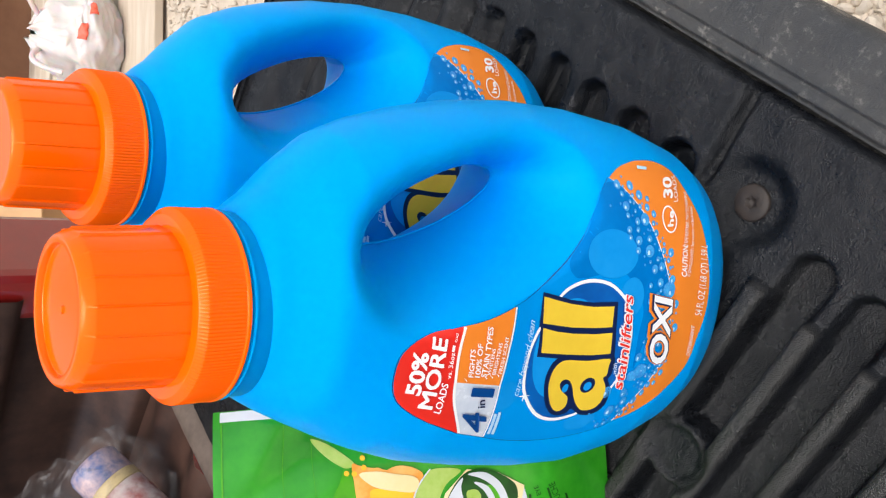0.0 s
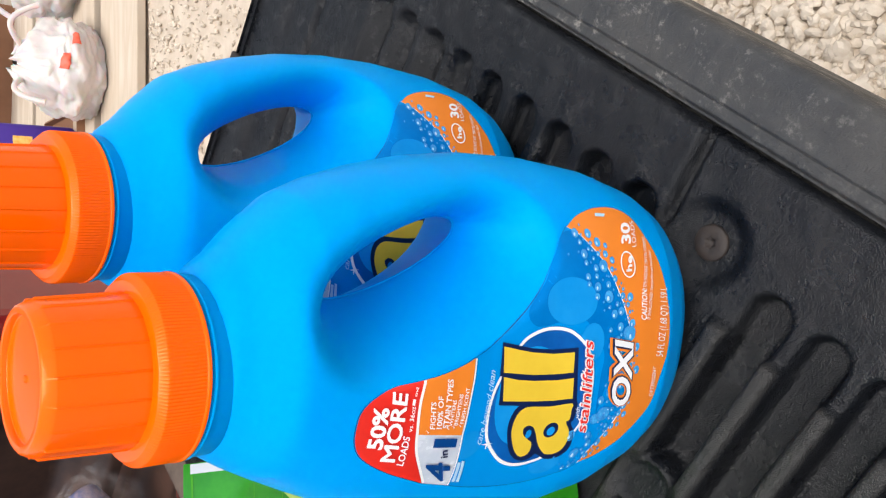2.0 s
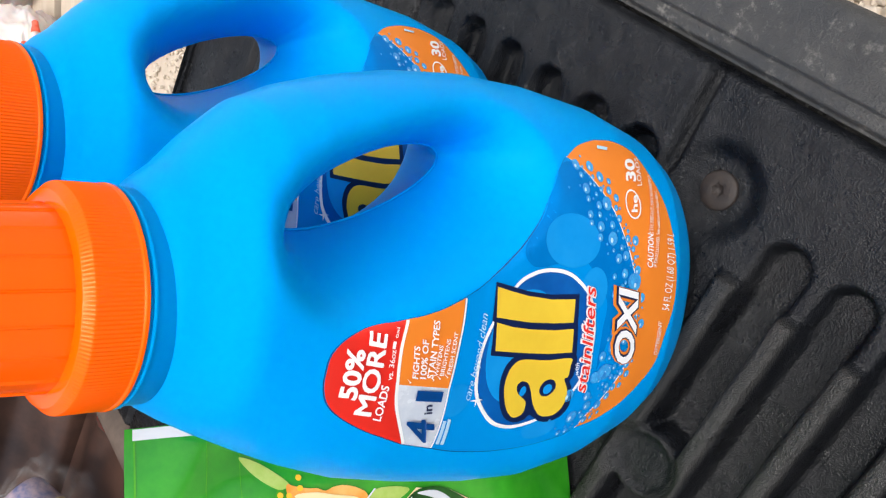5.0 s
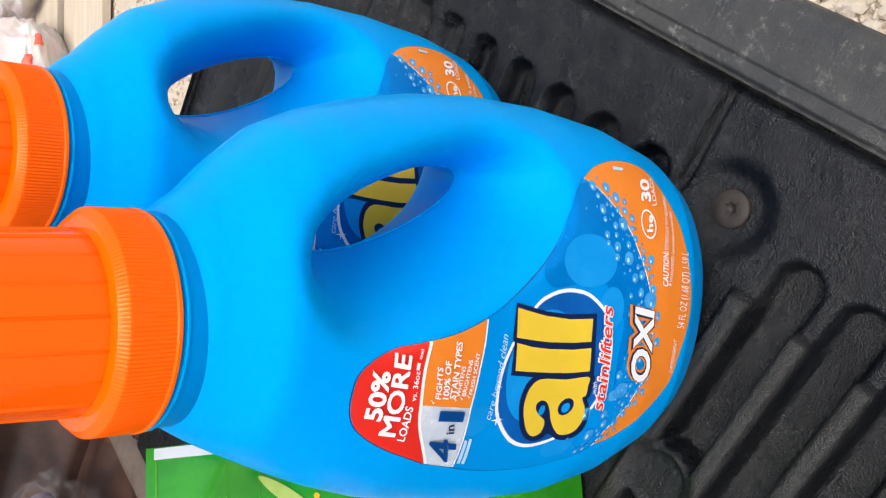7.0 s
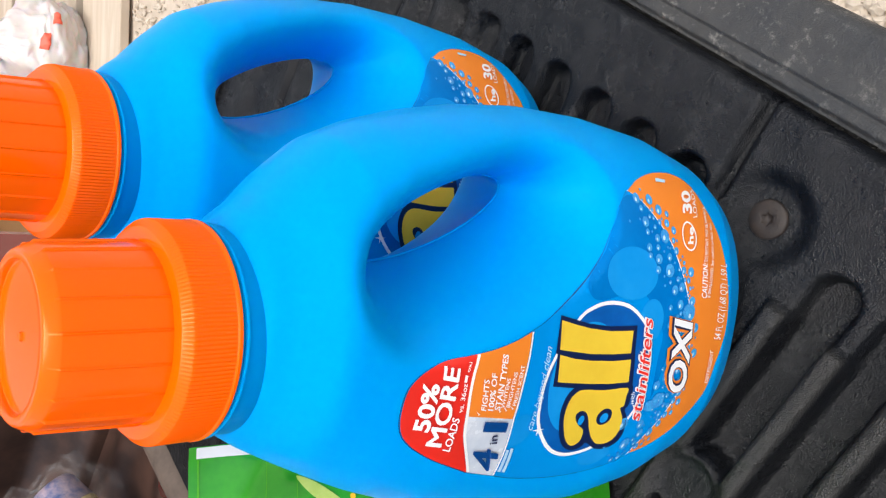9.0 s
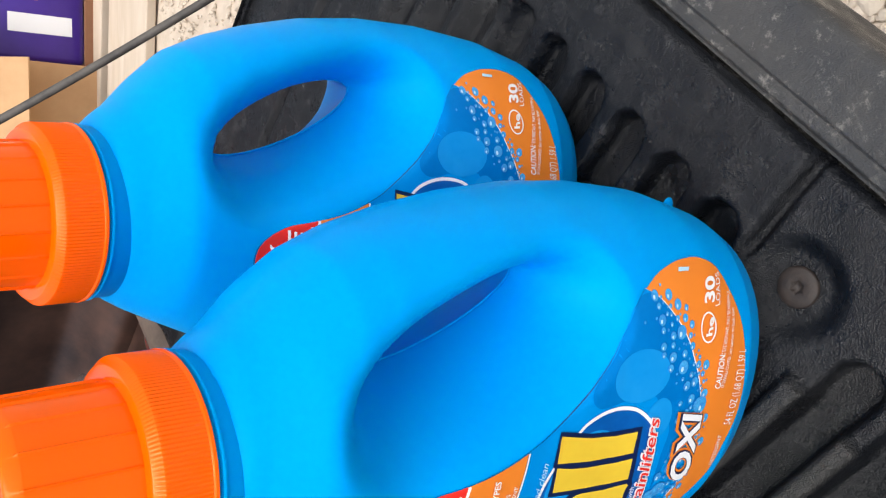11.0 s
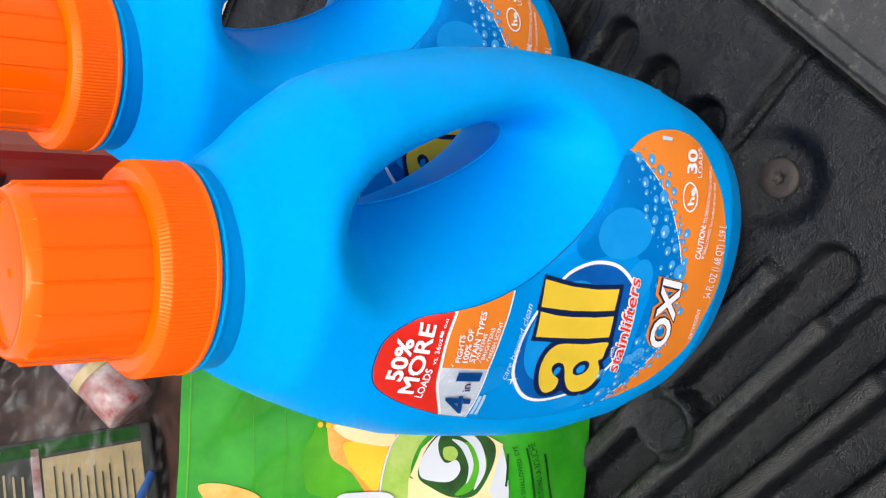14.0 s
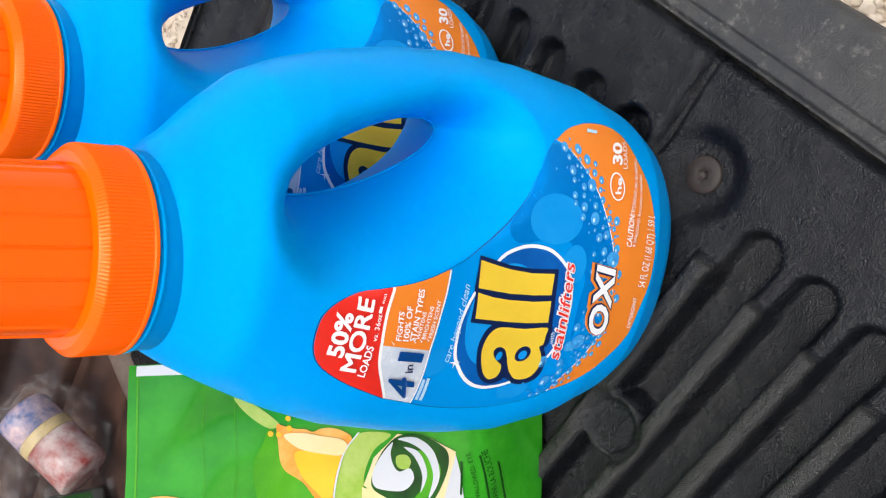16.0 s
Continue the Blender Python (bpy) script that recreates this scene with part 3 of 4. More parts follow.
def surface_net(field, lo, hi, step):
    """A quad mesh of the zero surface of a field."""
    axes = [np.arange(a, b, step) for a, b in zip(lo, hi)]
    gx, gy, gz = np.meshgrid(*axes, indexing="ij")
    f = field(gx, gy, gz)
    neg = f < 0
    nx, ny, nz = (len(a) - 1 for a in axes)
    acc, cnt = np.zeros((nx, ny, nz, 3)), np.zeros((nx, ny, nz))
    corners = [(i, j, k) for i in (0, 1) for j in (0, 1) for k in (0, 1)]
    for a in corners:
        for ax in range(3):
            if a[ax]:
                continue
            b = tuple(a[c] + (c == ax) for c in range(3))
            sa = tuple(slice(a[c], a[c] + (nx, ny, nz)[c]) for c in range(3))
            sb = tuple(slice(b[c], b[c] + (nx, ny, nz)[c]) for c in range(3))
            cross = neg[sa] != neg[sb]
            t = np.where(cross, f[sa] / (f[sa] - f[sb] + 1e-20), 0)
            for c in range(3):
                acc[..., c] += np.where(cross, a[c] + (t if c == ax else 0), 0)
            cnt += cross
    has = cnt > 0
    index = -np.ones((nx, ny, nz), int)
    index[has] = np.arange(has.sum())
    cells = np.argwhere(has)
    verts = (cells + acc[has] / cnt[has][:, None]) * step + np.array(lo)
    faces = []
    for ax in range(3):
        u, v = [c for c in range(3) if c != ax]
        sa = [slice(None)] * 3
        sb = [slice(None)] * 3
        sa[ax], sb[ax] = slice(0, -1), slice(1, None)
        cross = np.argwhere(neg[tuple(sa)] != neg[tuple(sb)])
        start = neg[tuple(sa)][tuple(cross.T)]
        ok = (cross[:, u] > 0) & (cross[:, v] > 0) & (cross[:, u] < (nx, ny, nz)[u]) & (cross[:, v] < (nx, ny, nz)[v])
        cross, start = cross[ok], start[ok]
        eu, ev = np.eye(3, dtype=int)[u], np.eye(3, dtype=int)[v]
        quad = [index[tuple((cross - o).T)] for o in (eu + ev, ev, 0 * eu, eu)]
        quad = np.stack(quad, 1)
        flip = start if ax != 1 else ~start
        quad[~flip] = quad[~flip][:, ::-1]
        faces.append(quad)
    for _ in range(4):
        e = 1e-5
        p = verts.T
        v0 = field(*p)
        g = np.stack([(field(*(p + e * np.eye(3)[:, c:c + 1])) - field(*(p - e * np.eye(3)[:, c:c + 1]))) / (2 * e) for c in range(3)], 1)
        move = -v0[:, None] * g / (np.sum(g * g, 1)[:, None] + 1e-12)
        size = np.linalg.norm(move, axis=1)[:, None]
        verts = verts + move * np.minimum(1, 0.0006 / (size + 1e-12))
    return verts, np.concatenate(faces)


CAP_AT = pose(-0.0017, 0, 0.0024)
bottle = tagged(new("detergent_bottle"), "bright blue plastic detergent bottle with orange screw cap on the liner", "bottle", "detergent bottles on the tailgate")
nv, nf = surface_net(bottle_field, (-0.0795, -0.0541, -0.0021), (0.0795, 0.0551, 0.2245), 0.00158)
part("body", mesh_of("body", nv.tolist(), nf.tolist(), BLUE), bottle, "moulded blue plastic body with grip opening")
part("neck_ring", lathe("neck_ring", [(0.0270, 0.2150), (0.0283, 0.2170), (0.0283, 0.2240), (0.02835, 0.2241), (0.0289, 0.2243), (0.0289, 0.2252), (0.0284, 0.2254), (0.0280, 0.2255), (0.0279, 0.2262)], 128, BLUE), bottle, "", CAP_AT)
tab = bmesh.new()
bmesh.ops.create_uvsphere(tab, u_segments=14, v_segments=8, radius=1)
bmesh.ops.scale(tab, vec=(0.0052, 0.0014, 0.0036), verts=tab.verts)
part("moulding_tab", from_bm("moulding_tab", tab, BLUE, True), bottle, "", pose(0.0648, 0.003, 0.028))
seam_pts = []
for k in range(41):
    t = 2 * math.pi * k / 40
    p, q = GRIP_LONG * math.cos(t), GRIP_WIDE * math.sin(t)
    seam_pts.append((GRIP_C[0] + p * GRIP_DIR[0] - q * GRIP_DIR[1], 0.0, GRIP_C[1] + p * GRIP_DIR[1] + q * GRIP_DIR[0]))
part("mould_seam", tube("mould_seam", seam_pts, 0.00045, BLUE), bottle)
RIBS_N = 170


def collar_r(a, j, r):
    return r + (0.00017 * math.cos(RIBS_N * a) if 7 <= j <= 10 else 0)


collar = lathe("cap_collar", [(0.0262, 0.2262), (0.0286, 0.2262), (0.0288, 0.2263), (0.0292, 0.2266), (0.0292, 0.2273), (0.0290, 0.2276), (0.0288, 0.2278), (0.0288, 0.2281), (0.0287, 0.2382), (0.02865, 0.2386), (0.02855, 0.2389), (0.0269, 0.2408), (0.0267, 0.2410), (0.0263, 0.2411), (0.0234, 0.2411), (0.0226, 0.2410)], RIBS_N * 6, ORANGE, collar_r)
collar.set_sharp_from_angle(angle=radians(26))
part("cap_collar", collar, bottle, "finely ribbed orange collar", CAP_AT)


def grip_r(a, j, r):
    k = abs((a * 18 / (2 * math.pi) + 0.25) % 1 - 0.5)
    return r + (0.0006 * min(1, max(0, 1.4 - k * 26)) if 1 <= j <= 5 else 0)


cap = lathe("cap", [(0.0230, 0.2408), (0.0229, 0.2418), (0.0226, 0.2500), (0.0222, 0.2600), (0.0220, 0.2654), (0.02195, 0.2657), (0.0217, 0.2664), (0.0205, 0.2685), (0.0203, 0.2687), (0.0198, 0.2690), (0.0184, 0.2691), (0.0181, 0.2690), (0.0179, 0.2687), (0.0177, 0.2674), (0.0175, 0.2672), (0.0080, 0.2670), (0.0012, 0.2670), (0.0010, 0.2676), (0.0005, 0.2678)], 800, ORANGE, grip_r)
cap.set_sharp_from_angle(angle=radians(26))
part("cap", cap, bottle, "glossy orange screw cap with raised grip lines", CAP_AT)

# printed label: outlines as (x, z) on the front of the bottle
RED_ARC = [(-0.0017, 0.1608), (-0.0023, 0.1647), (-0.0029, 0.1700), (-0.0041, 0.1748), (-0.0066, 0.1801), (-0.0105, 0.1837), (-0.0159, 0.1844), (-0.0209, 0.1835), (-0.0255, 0.1807), (-0.0299, 0.1751), (-0.0348, 0.1661), (-0.0386, 0.1571), (-0.0418, 0.1495)]
RED_SEAM = [(-0.0418, 0.1495), (-0.0287, 0.1581), (-0.0195, 0.1608), (-0.0101, 0.1618), (-0.0017, 0.1608)]
FLASH_TOP = [(-0.0017, 0.1608), (-0.0009, 0.1551), (0.0002, 0.1497), (0.0018, 0.1441), (0.0040, 0.1384)]
FLASH_SIDE = [(0.0040, 0.1384), (-0.0033, 0.1384), (-0.0123, 0.1390), (-0.0239, 0.1393)]
GRIP_SIDE = [(0.0040, 0.1384), (0.0069, 0.1321), (0.0112, 0.1255), (0.0161, 0.1186), (0.0213, 0.1122), (0.0287, 0.1051), (0.0368, 0.1001), (0.0440, 0.0970), (0.0502, 0.0914)]
BAND_OUT = [(0.0502, 0.0914), (0.0543, 0.0850), (0.0569, 0.0775), (0.0584, 0.0699), (0.0587, 0.0589), (0.0557, 0.0493), (0.0483, 0.0435), (0.0393, 0.0384), (0.0298, 0.0355), (0.0211, 0.0337), (0.0121, 0.0321), (0.0004, 0.0318), (-0.0116, 0.0346), (-0.0241, 0.0372), (-0.0366, 0.0490), (-0.0435, 0.0611), (-0.0456, 0.0711)]
LOW_SIDE = [(-0.0456, 0.0711), (-0.0484, 0.0767), (-0.0508, 0.0922), (-0.0506, 0.1086), (-0.0482, 0.1255), (-0.0452, 0.1367)]
BAND_IN = [(0.0502, 0.0914), (0.0478, 0.0855), (0.0439, 0.0801), (0.0386, 0.0745), (0.0329, 0.0700), (0.0270, 0.0665), (0.0220, 0.0636), (0.0157, 0.0605), (0.0071, 0.0570), (-0.0064, 0.0548), (-0.0182, 0.0549), (-0.0259, 0.0578), (-0.0327, 0.0620), (-0.0396, 0.0675), (-0.0456, 0.0711)]
OVAL = [(0.0134, 0.1017), (0.0119, 0.1103), (0.0078, 0.1175), (-0.0034, 0.1256), (-0.0123, 0.1289), (-0.0215, 0.1287), (-0.0292, 0.1257), (-0.0379, 0.1167), (-0.0417, 0.1066), (-0.0410, 0.0960), (-0.0370, 0.0871), (-0.0316, 0.0814), (-0.0241, 0.0774), (-0.0143, 0.0761), (-0.0043, 0.0772), (0.0032, 0.0803), (0.0079, 0.0847), (0.0122, 0.0923)]


def decal(name, bm, mat, parent, lift, label=""):
    """Bends a flat print onto the front of the bottle."""
    for v in bm.verts:
        x, z = v.co.x, v.co.y
        v.co = (x, front_y(x, z) - lift, z)
    bmesh.ops.recalc_face_normals(bm, faces=bm.faces[:])
    me = from_bm(name, bm, mat, True)
    return part(name, me, parent, label)


def swollen(loop, grow):
    """The loop pushed outwards from its middle."""
    cx, cz = sum(p[0] for p in loop) / len(loop), sum(p[1] for p in loop) / len(loop)
    return [(x + grow * (x - cx) / math.hypot(x - cx, z - cz), z + grow * (z - cz) / math.hypot(x - cx, z - cz)) for x, z in loop]


STEP = 0.00022
red_arc, red_seam = smooth_loop(RED_ARC, closed=False), smooth_loop(RED_SEAM, closed=False)
flash_top, flash_side = smooth_loop(FLASH_TOP, closed=False), smooth_loop(FLASH_SIDE, closed=False)
grip_side, band_out, low_side = smooth_loop(GRIP_SIDE, closed=False), smooth_loop(BAND_OUT, closed=False), smooth_loop(LOW_SIDE, closed=False)
band_in = smooth_loop(BAND_IN, closed=False)
base_loop = flash_top[:-1] + grip_side[:-1] + band_out[:-1] + low_side + red_arc[:0:-1]
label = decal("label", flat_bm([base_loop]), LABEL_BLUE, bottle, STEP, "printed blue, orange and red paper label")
cut = low_side + red_arc[::-1] + flash_top[1:] + grip_side[1:]
wide = swollen(base_loop, 0.00030)
cut_out = [min(wide, key=lambda q: math.dist(p, q)) for p in cut]
decal("label_edge", flat_bm([list(dict.fromkeys(cut + cut_out[::-1]))]), INK_TEXT, label, 0.6 * STEP, "thin dark cut edge of the label")
decal("red_flash", flat_bm([red_arc[:-1] + red_seam[:-1]]), INK_RED, label, 2 * STEP)
FLASH_FOOT, SILVER_END = (-0.0207, 0.1599), (-0.0452, 0.1367)
upper_seam = [p for p in red_seam if p[0] > FLASH_FOOT[0]]
lower_seam = [p for p in red_seam if p[0] <= FLASH_FOOT[0]]
decal("orange_flash", flat_bm([flash_top[:-1] + flash_side + [FLASH_FOOT] + upper_seam[:-1]]), INK_ORANGE, label, 2 * STEP)
decal("silver_flash", flat_bm([[FLASH_FOOT, FLASH_SIDE[-1], SILVER_END] + lower_seam]), INK_SILVER, label, 2 * STEP)
decal("seam_line", flat_bm([red_seam + [(x, z - 0.0011) for x, z in red_seam[::-1]]]), INK_WHITE, label, 2.6 * STEP)
side_line = flash_side + [SILVER_END]
decal("flash_edge", flat_bm([side_line + [(x, z - 0.0007) for x, z in side_line[::-1]]]), INK_WHITE, label, 2.6 * STEP)
inset = [(x * 0.992, z + 0.0002) for x, z in band_out[1:-1]]
decal("orange_band", flat_bm([inset + band_in[::-1]]), INK_ORANGE, label, 2 * STEP)
decal("band_edge", flat_bm([band_in + [(x + 0.0001, z + 0.0006) for x, z in band_in[::-1]]]), INK_WHITE, label, 2.4 * STEP)
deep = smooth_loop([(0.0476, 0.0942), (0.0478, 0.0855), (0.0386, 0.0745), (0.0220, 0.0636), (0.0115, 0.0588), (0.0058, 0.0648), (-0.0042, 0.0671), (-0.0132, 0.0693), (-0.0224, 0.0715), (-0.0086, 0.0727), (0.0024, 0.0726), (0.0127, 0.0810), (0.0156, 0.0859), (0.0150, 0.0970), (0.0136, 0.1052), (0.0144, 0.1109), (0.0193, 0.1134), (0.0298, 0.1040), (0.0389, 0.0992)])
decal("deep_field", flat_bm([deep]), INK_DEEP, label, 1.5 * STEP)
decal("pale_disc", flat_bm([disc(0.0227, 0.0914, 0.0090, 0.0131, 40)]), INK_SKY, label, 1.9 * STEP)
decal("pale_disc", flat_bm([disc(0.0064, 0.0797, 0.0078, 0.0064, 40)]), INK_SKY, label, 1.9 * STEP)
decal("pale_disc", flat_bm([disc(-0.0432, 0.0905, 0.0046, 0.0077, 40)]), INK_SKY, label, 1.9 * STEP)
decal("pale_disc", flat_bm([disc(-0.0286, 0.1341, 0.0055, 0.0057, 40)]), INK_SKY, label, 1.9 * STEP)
oval = smooth_loop(OVAL)
decal("ring", flat_bm([oval, swollen(oval, -0.0013)]), INK_WHITE, label, 2.6 * STEP)
decal("roundel", flat_bm([swollen(oval, -0.0010)]), INK_ROUNDEL, label, 2.2 * STEP)
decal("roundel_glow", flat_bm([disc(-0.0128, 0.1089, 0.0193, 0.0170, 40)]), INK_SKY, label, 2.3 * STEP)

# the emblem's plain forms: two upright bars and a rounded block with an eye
for loop in ([(0.0089, 0.1261), (0.0074, 0.1187), (0.0059, 0.1117), (0.0047, 0.1001), (0.0049, 0.0871), (-0.0065, 0.0858), (-0.0066, 0.0970), (-0.0059, 0.1084), (-0.0048, 0.1174), (-0.0034, 0.1259)],
             [(-0.0023, 0.1251), (-0.0037, 0.1172), (-0.0049, 0.1086), (-0.0056, 0.0972), (-0.0057, 0.0858), (-0.0171, 0.0838), (-0.0171, 0.0962), (-0.0165, 0.1048), (-0.0156, 0.1145), (-0.0144, 0.1243)],
             [(-0.0155, 0.0844), (-0.0158, 0.0967), (-0.0151, 0.1076), (-0.0154, 0.1130), (-0.0184, 0.1164), (-0.0242, 0.1173), (-0.0317, 0.1145), (-0.0370, 0.1101), (-0.0396, 0.1045), (-0.0390, 0.0999), (-0.0374, 0.0980), (-0.0405, 0.0921), (-0.0409, 0.0862), (-0.0389, 0.0817), (-0.0347, 0.0803), (-0.0287, 0.0820), (-0.0258, 0.0842), (-0.0235, 0.0829)]):
    decal("emblem_outline", flat_bm([smooth_loop(loop, steps=3) if len(loop) > 12 else loop]), INK_NAVY, label, 3.0 * STEP)
for loop in ([(0.0074, 0.1255), (0.0058, 0.1183), (0.0044, 0.1112), (0.0031, 0.0997), (0.0032, 0.0889), (-0.0048, 0.0883), (-0.0049, 0.0974), (-0.0043, 0.1089), (-0.0032, 0.1173), (-0.0022, 0.1244)],
             [(-0.0038, 0.1240), (-0.0055, 0.1167), (-0.0066, 0.1082), (-0.0073, 0.0967), (-0.0070, 0.0877), (-0.0153, 0.0865), (-0.0154, 0.0968), (-0.0148, 0.1055), (-0.0139, 0.1145), (-0.0130, 0.1227)],
             [(-0.0173, 0.0863), (-0.0176, 0.0974), (-0.0167, 0.1070), (-0.0171, 0.1115), (-0.0200, 0.1145), (-0.0254, 0.1150), (-0.0311, 0.1126), (-0.0353, 0.1094), (-0.0376, 0.1057), (-0.0368, 0.1025), (-0.0345, 0.1018), (-0.0318, 0.1027), (-0.0300, 0.1055), (-0.0278, 0.1082), (-0.0255, 0.1090), (-0.0243, 0.1070), (-0.0253, 0.1040), (-0.0284, 0.1015), (-0.0320, 0.0995), (-0.0355, 0.0966), (-0.0382, 0.0929), (-0.0387, 0.0884), (-0.0374, 0.0849), (-0.0338, 0.0832), (-0.0291, 0.0841), (-0.0250, 0.0871), (-0.0241, 0.0855), (-0.0202, 0.0857)]):
    decal("emblem_form", flat_bm([smooth_loop(loop, steps=3) if len(loop) > 12 else loop]), INK_YELLOW, label, 3.6 * STEP)
decal("emblem_eye", flat_bm([disc(-0.0276, 0.0942, 0.0031, 0.0037, 24)]), INK_NAVY, label, 4.2 * STEP)
decal("emblem_eye", flat_bm([disc(-0.0280, 0.0942, 0.0018, 0.0020, 24)]), INK_SKY, label, 4.6 * STEP)
decal("emblem_notch", flat_bm([disc(-0.0279, 0.1057, 0.0018, 0.0015, 20)]), INK_SKY, label, 4.2 * STEP)
decal("sparkle", flat_bm([[(-0.0291 + 0.0024 * (1 if k % 2 == 0 else 0.22) * math.cos(math.pi * k / 4), 0.126 + 0.0028 * (1 if k % 2 == 0 else 0.22) * math.sin(math.pi * k / 4)) for k in range(8)]]), INK_WHITE, label, 5 * STEP)


def on_label(p, r):
    """Whether a round mark lies wholly on the label."""
    for k in range(8):
        x, z = p[0] + r * math.cos(k * math.pi / 4), p[1] + r * math.sin(k * math.pi / 4)
        inside = False
        for (x0, z0), (x1, z1) in zip(base_loop, base_loop[1:] + base_loop[:1]):
            if (z0 > z) != (z1 > z) and x < x0 + (z - z0) * (x1 - x0) / (z1 - z0):
                inside = not inside
        if not inside:
            return False
    return True


# bubbles along the band
rng = random.Random(11)
loops = []
for i in range(800):
    k = rng.random() ** 0.9
    q = band_in[min(len(band_in) - 1, int((0.03 + 0.97 * k) * len(band_in)))]
    r = rng.choice((0.0005, 0.0008, 0.0011, 0.0014, 0.0018, 0.0024))
    p = (q[0] + rng.gauss(0, 0.0026), q[1] + abs(rng.gauss(0.001, 0.0062)) - 0.0030)
    if on_label(p, r + 0.0008) and all(math.dist(p, o[0]) > (r + o[1]) * 1.12 for o in loops):
        loops.append((p, r))
decal("bubble_print", joined(*[flat_bm([disc(*p, r, r, 14)]) for p, r in loops]), INK_BUBBLE, label, 3.0 * STEP, "pale blue printed bubbles")
decal("bubble_glint", joined(*[flat_bm([disc(p[0] - r * 0.25, p[1] + r * 0.3, r * 0.38, r * 0.3, 8)]) for p, r in loops if r > 0.0007]), INK_PALE, label, 3.6 * STEP)
for cx, cz, r in ((0.0097, 0.0593, 0.0030), (-0.0235, 0.0672, 0.0030), (-0.0253, 0.0714, 0.0022)):
    decal("big_bubble", flat_bm([disc(cx, cz, r, r * 1.2, 24)]), INK_BUBBLE, label, 3.2 * STEP)


def words(name, text, x, z, h, w, mat, lift, turn, lean, bold, shear):
    decal(name, text_bm(text, x, z, h, w, turn, bold, shear, lean=lean), mat, label, lift * STEP)


words("lettering", "50%", -0.0242, 0.1735, 0.0057, 0.0147, INK_WHITE, 5.4, 0.034, -0.177, 0.035, 0.0)
words("lettering", "MORE", -0.0299, 0.1664, 0.0059, 0.0243, INK_WHITE, 5.4, 0.033, -0.206, 0.0, 0.0)
words("lettering", "MORE", -0.0299, 0.1668, 0.0059, 0.0242, INK_WHITE, 5.5, 0.033, -0.206, 0.0, 0.0)
words("lettering", "MORE", -0.0295, 0.1666, 0.0058, 0.0242, INK_WHITE, 5.6000000000000005, 0.029, -0.209, 0.0, 0.0)
words("lettering", "MORE", -0.0295, 0.1670, 0.0058, 0.0242, INK_WHITE, 5.7, 0.029, -0.209, 0.0, 0.0)
words("lettering", "LOADS", -0.0319, 0.1625, 0.0029, 0.0111, INK_WHITE, 5.4, 0.072, -0.278, 0.02, 0.0)
words("lettering", "vs. 36oz", -0.0190, 0.1630, 0.0018, 0.0090, INK_WHITE, 5.4, 0.067, -0.136, 0.01, 0.0)
words("lettering", "oxi", -0.0066, 0.1637, 0.0012, 0.0030, INK_WHITE, 5.4, -0.133, -0.133, 0.01, 0.0)
decal("print_bar", flat_bm([[(-0.0096, 0.1648), (-0.0075, 0.1647), (-0.0077, 0.1636), (-0.0098, 0.1637)]]), INK_WHITE, label, 4 * STEP)
words("lettering", "FIGHTS", -0.0194, 0.1534, 0.0023, 0.0100, INK_WHITE, 5.4, 0.160, -0.211, 0.02, 0.0)
words("lettering", "100% OF", -0.0197, 0.1503, 0.0024, 0.0120, INK_WHITE, 5.4, 0.142, -0.165, 0.02, 0.0)
words("lettering", "STAIN TYPES", -0.0199, 0.1474, 0.0025, 0.0176, INK_WHITE, 5.4, 0.062, -0.191, 0.02, 0.0)
words("lettering", "WHITENS", -0.0194, 0.1457, 0.0017, 0.0095, INK_WHITE, 5.4, 0.000, -0.234, 0.01, 0.0)
words("lettering", "BRIGHTENS", -0.0194, 0.1433, 0.0017, 0.0113, INK_WHITE, 5.4, -0.027, -0.188, 0.01, 0.0)
words("lettering", "FRESH SCENT", -0.0191, 0.1405, 0.0016, 0.0130, INK_WHITE, 5.4, -0.008, -0.149, 0.01, 0.0)
decal("tick", flat_bm([[(-0.0208, 0.1558), (-0.0204, 0.1552), (-0.0192, 0.1572), (-0.0204, 0.1558)]]), INK_WHITE, label, 4 * STEP)
decal("tick", flat_bm([[(-0.0208, 0.1469), (-0.0204, 0.1463), (-0.0192, 0.1483), (-0.0204, 0.1469)]]), INK_WHITE, label, 4 * STEP)
decal("tick", flat_bm([[(-0.0207, 0.1443), (-0.0203, 0.1437), (-0.0191, 0.1457), (-0.0203, 0.1443)]]), INK_WHITE, label, 4 * STEP)
decal("tick", flat_bm([[(-0.0205, 0.1414), (-0.0201, 0.1408), (-0.0189, 0.1428), (-0.0201, 0.1414)]]), INK_WHITE, label, 4 * STEP)
words("lettering", "4", -0.0431, 0.1369, 0.0116, 0.0093, INK_FIGURE, 5.4, 0.468, -0.207, 0.0, 0.0)
words("lettering", "4", -0.0431, 0.1374, 0.0117, 0.0093, INK_FIGURE, 5.5, 0.468, -0.216, 0.0, 0.0)
words("lettering", "4", -0.0426, 0.1372, 0.0118, 0.0093, INK_FIGURE, 5.6000000000000005, 0.468, -0.214, 0.0, 0.0)
words("lettering", "4", -0.0425, 0.1377, 0.0116, 0.0092, INK_FIGURE, 5.7, 0.464, -0.207, 0.0, 0.0)
words("lettering", "in", -0.0317, 0.1434, 0.0033, 0.0035, INK_NAVY, 5.4, 0.375, -0.030, 0.02, 0.0)
words("lettering", "1", -0.0280, 0.1415, 0.0104, 0.0034, INK_FIGURE, 5.4, 0.088, -0.145, 0.02, 0.0)
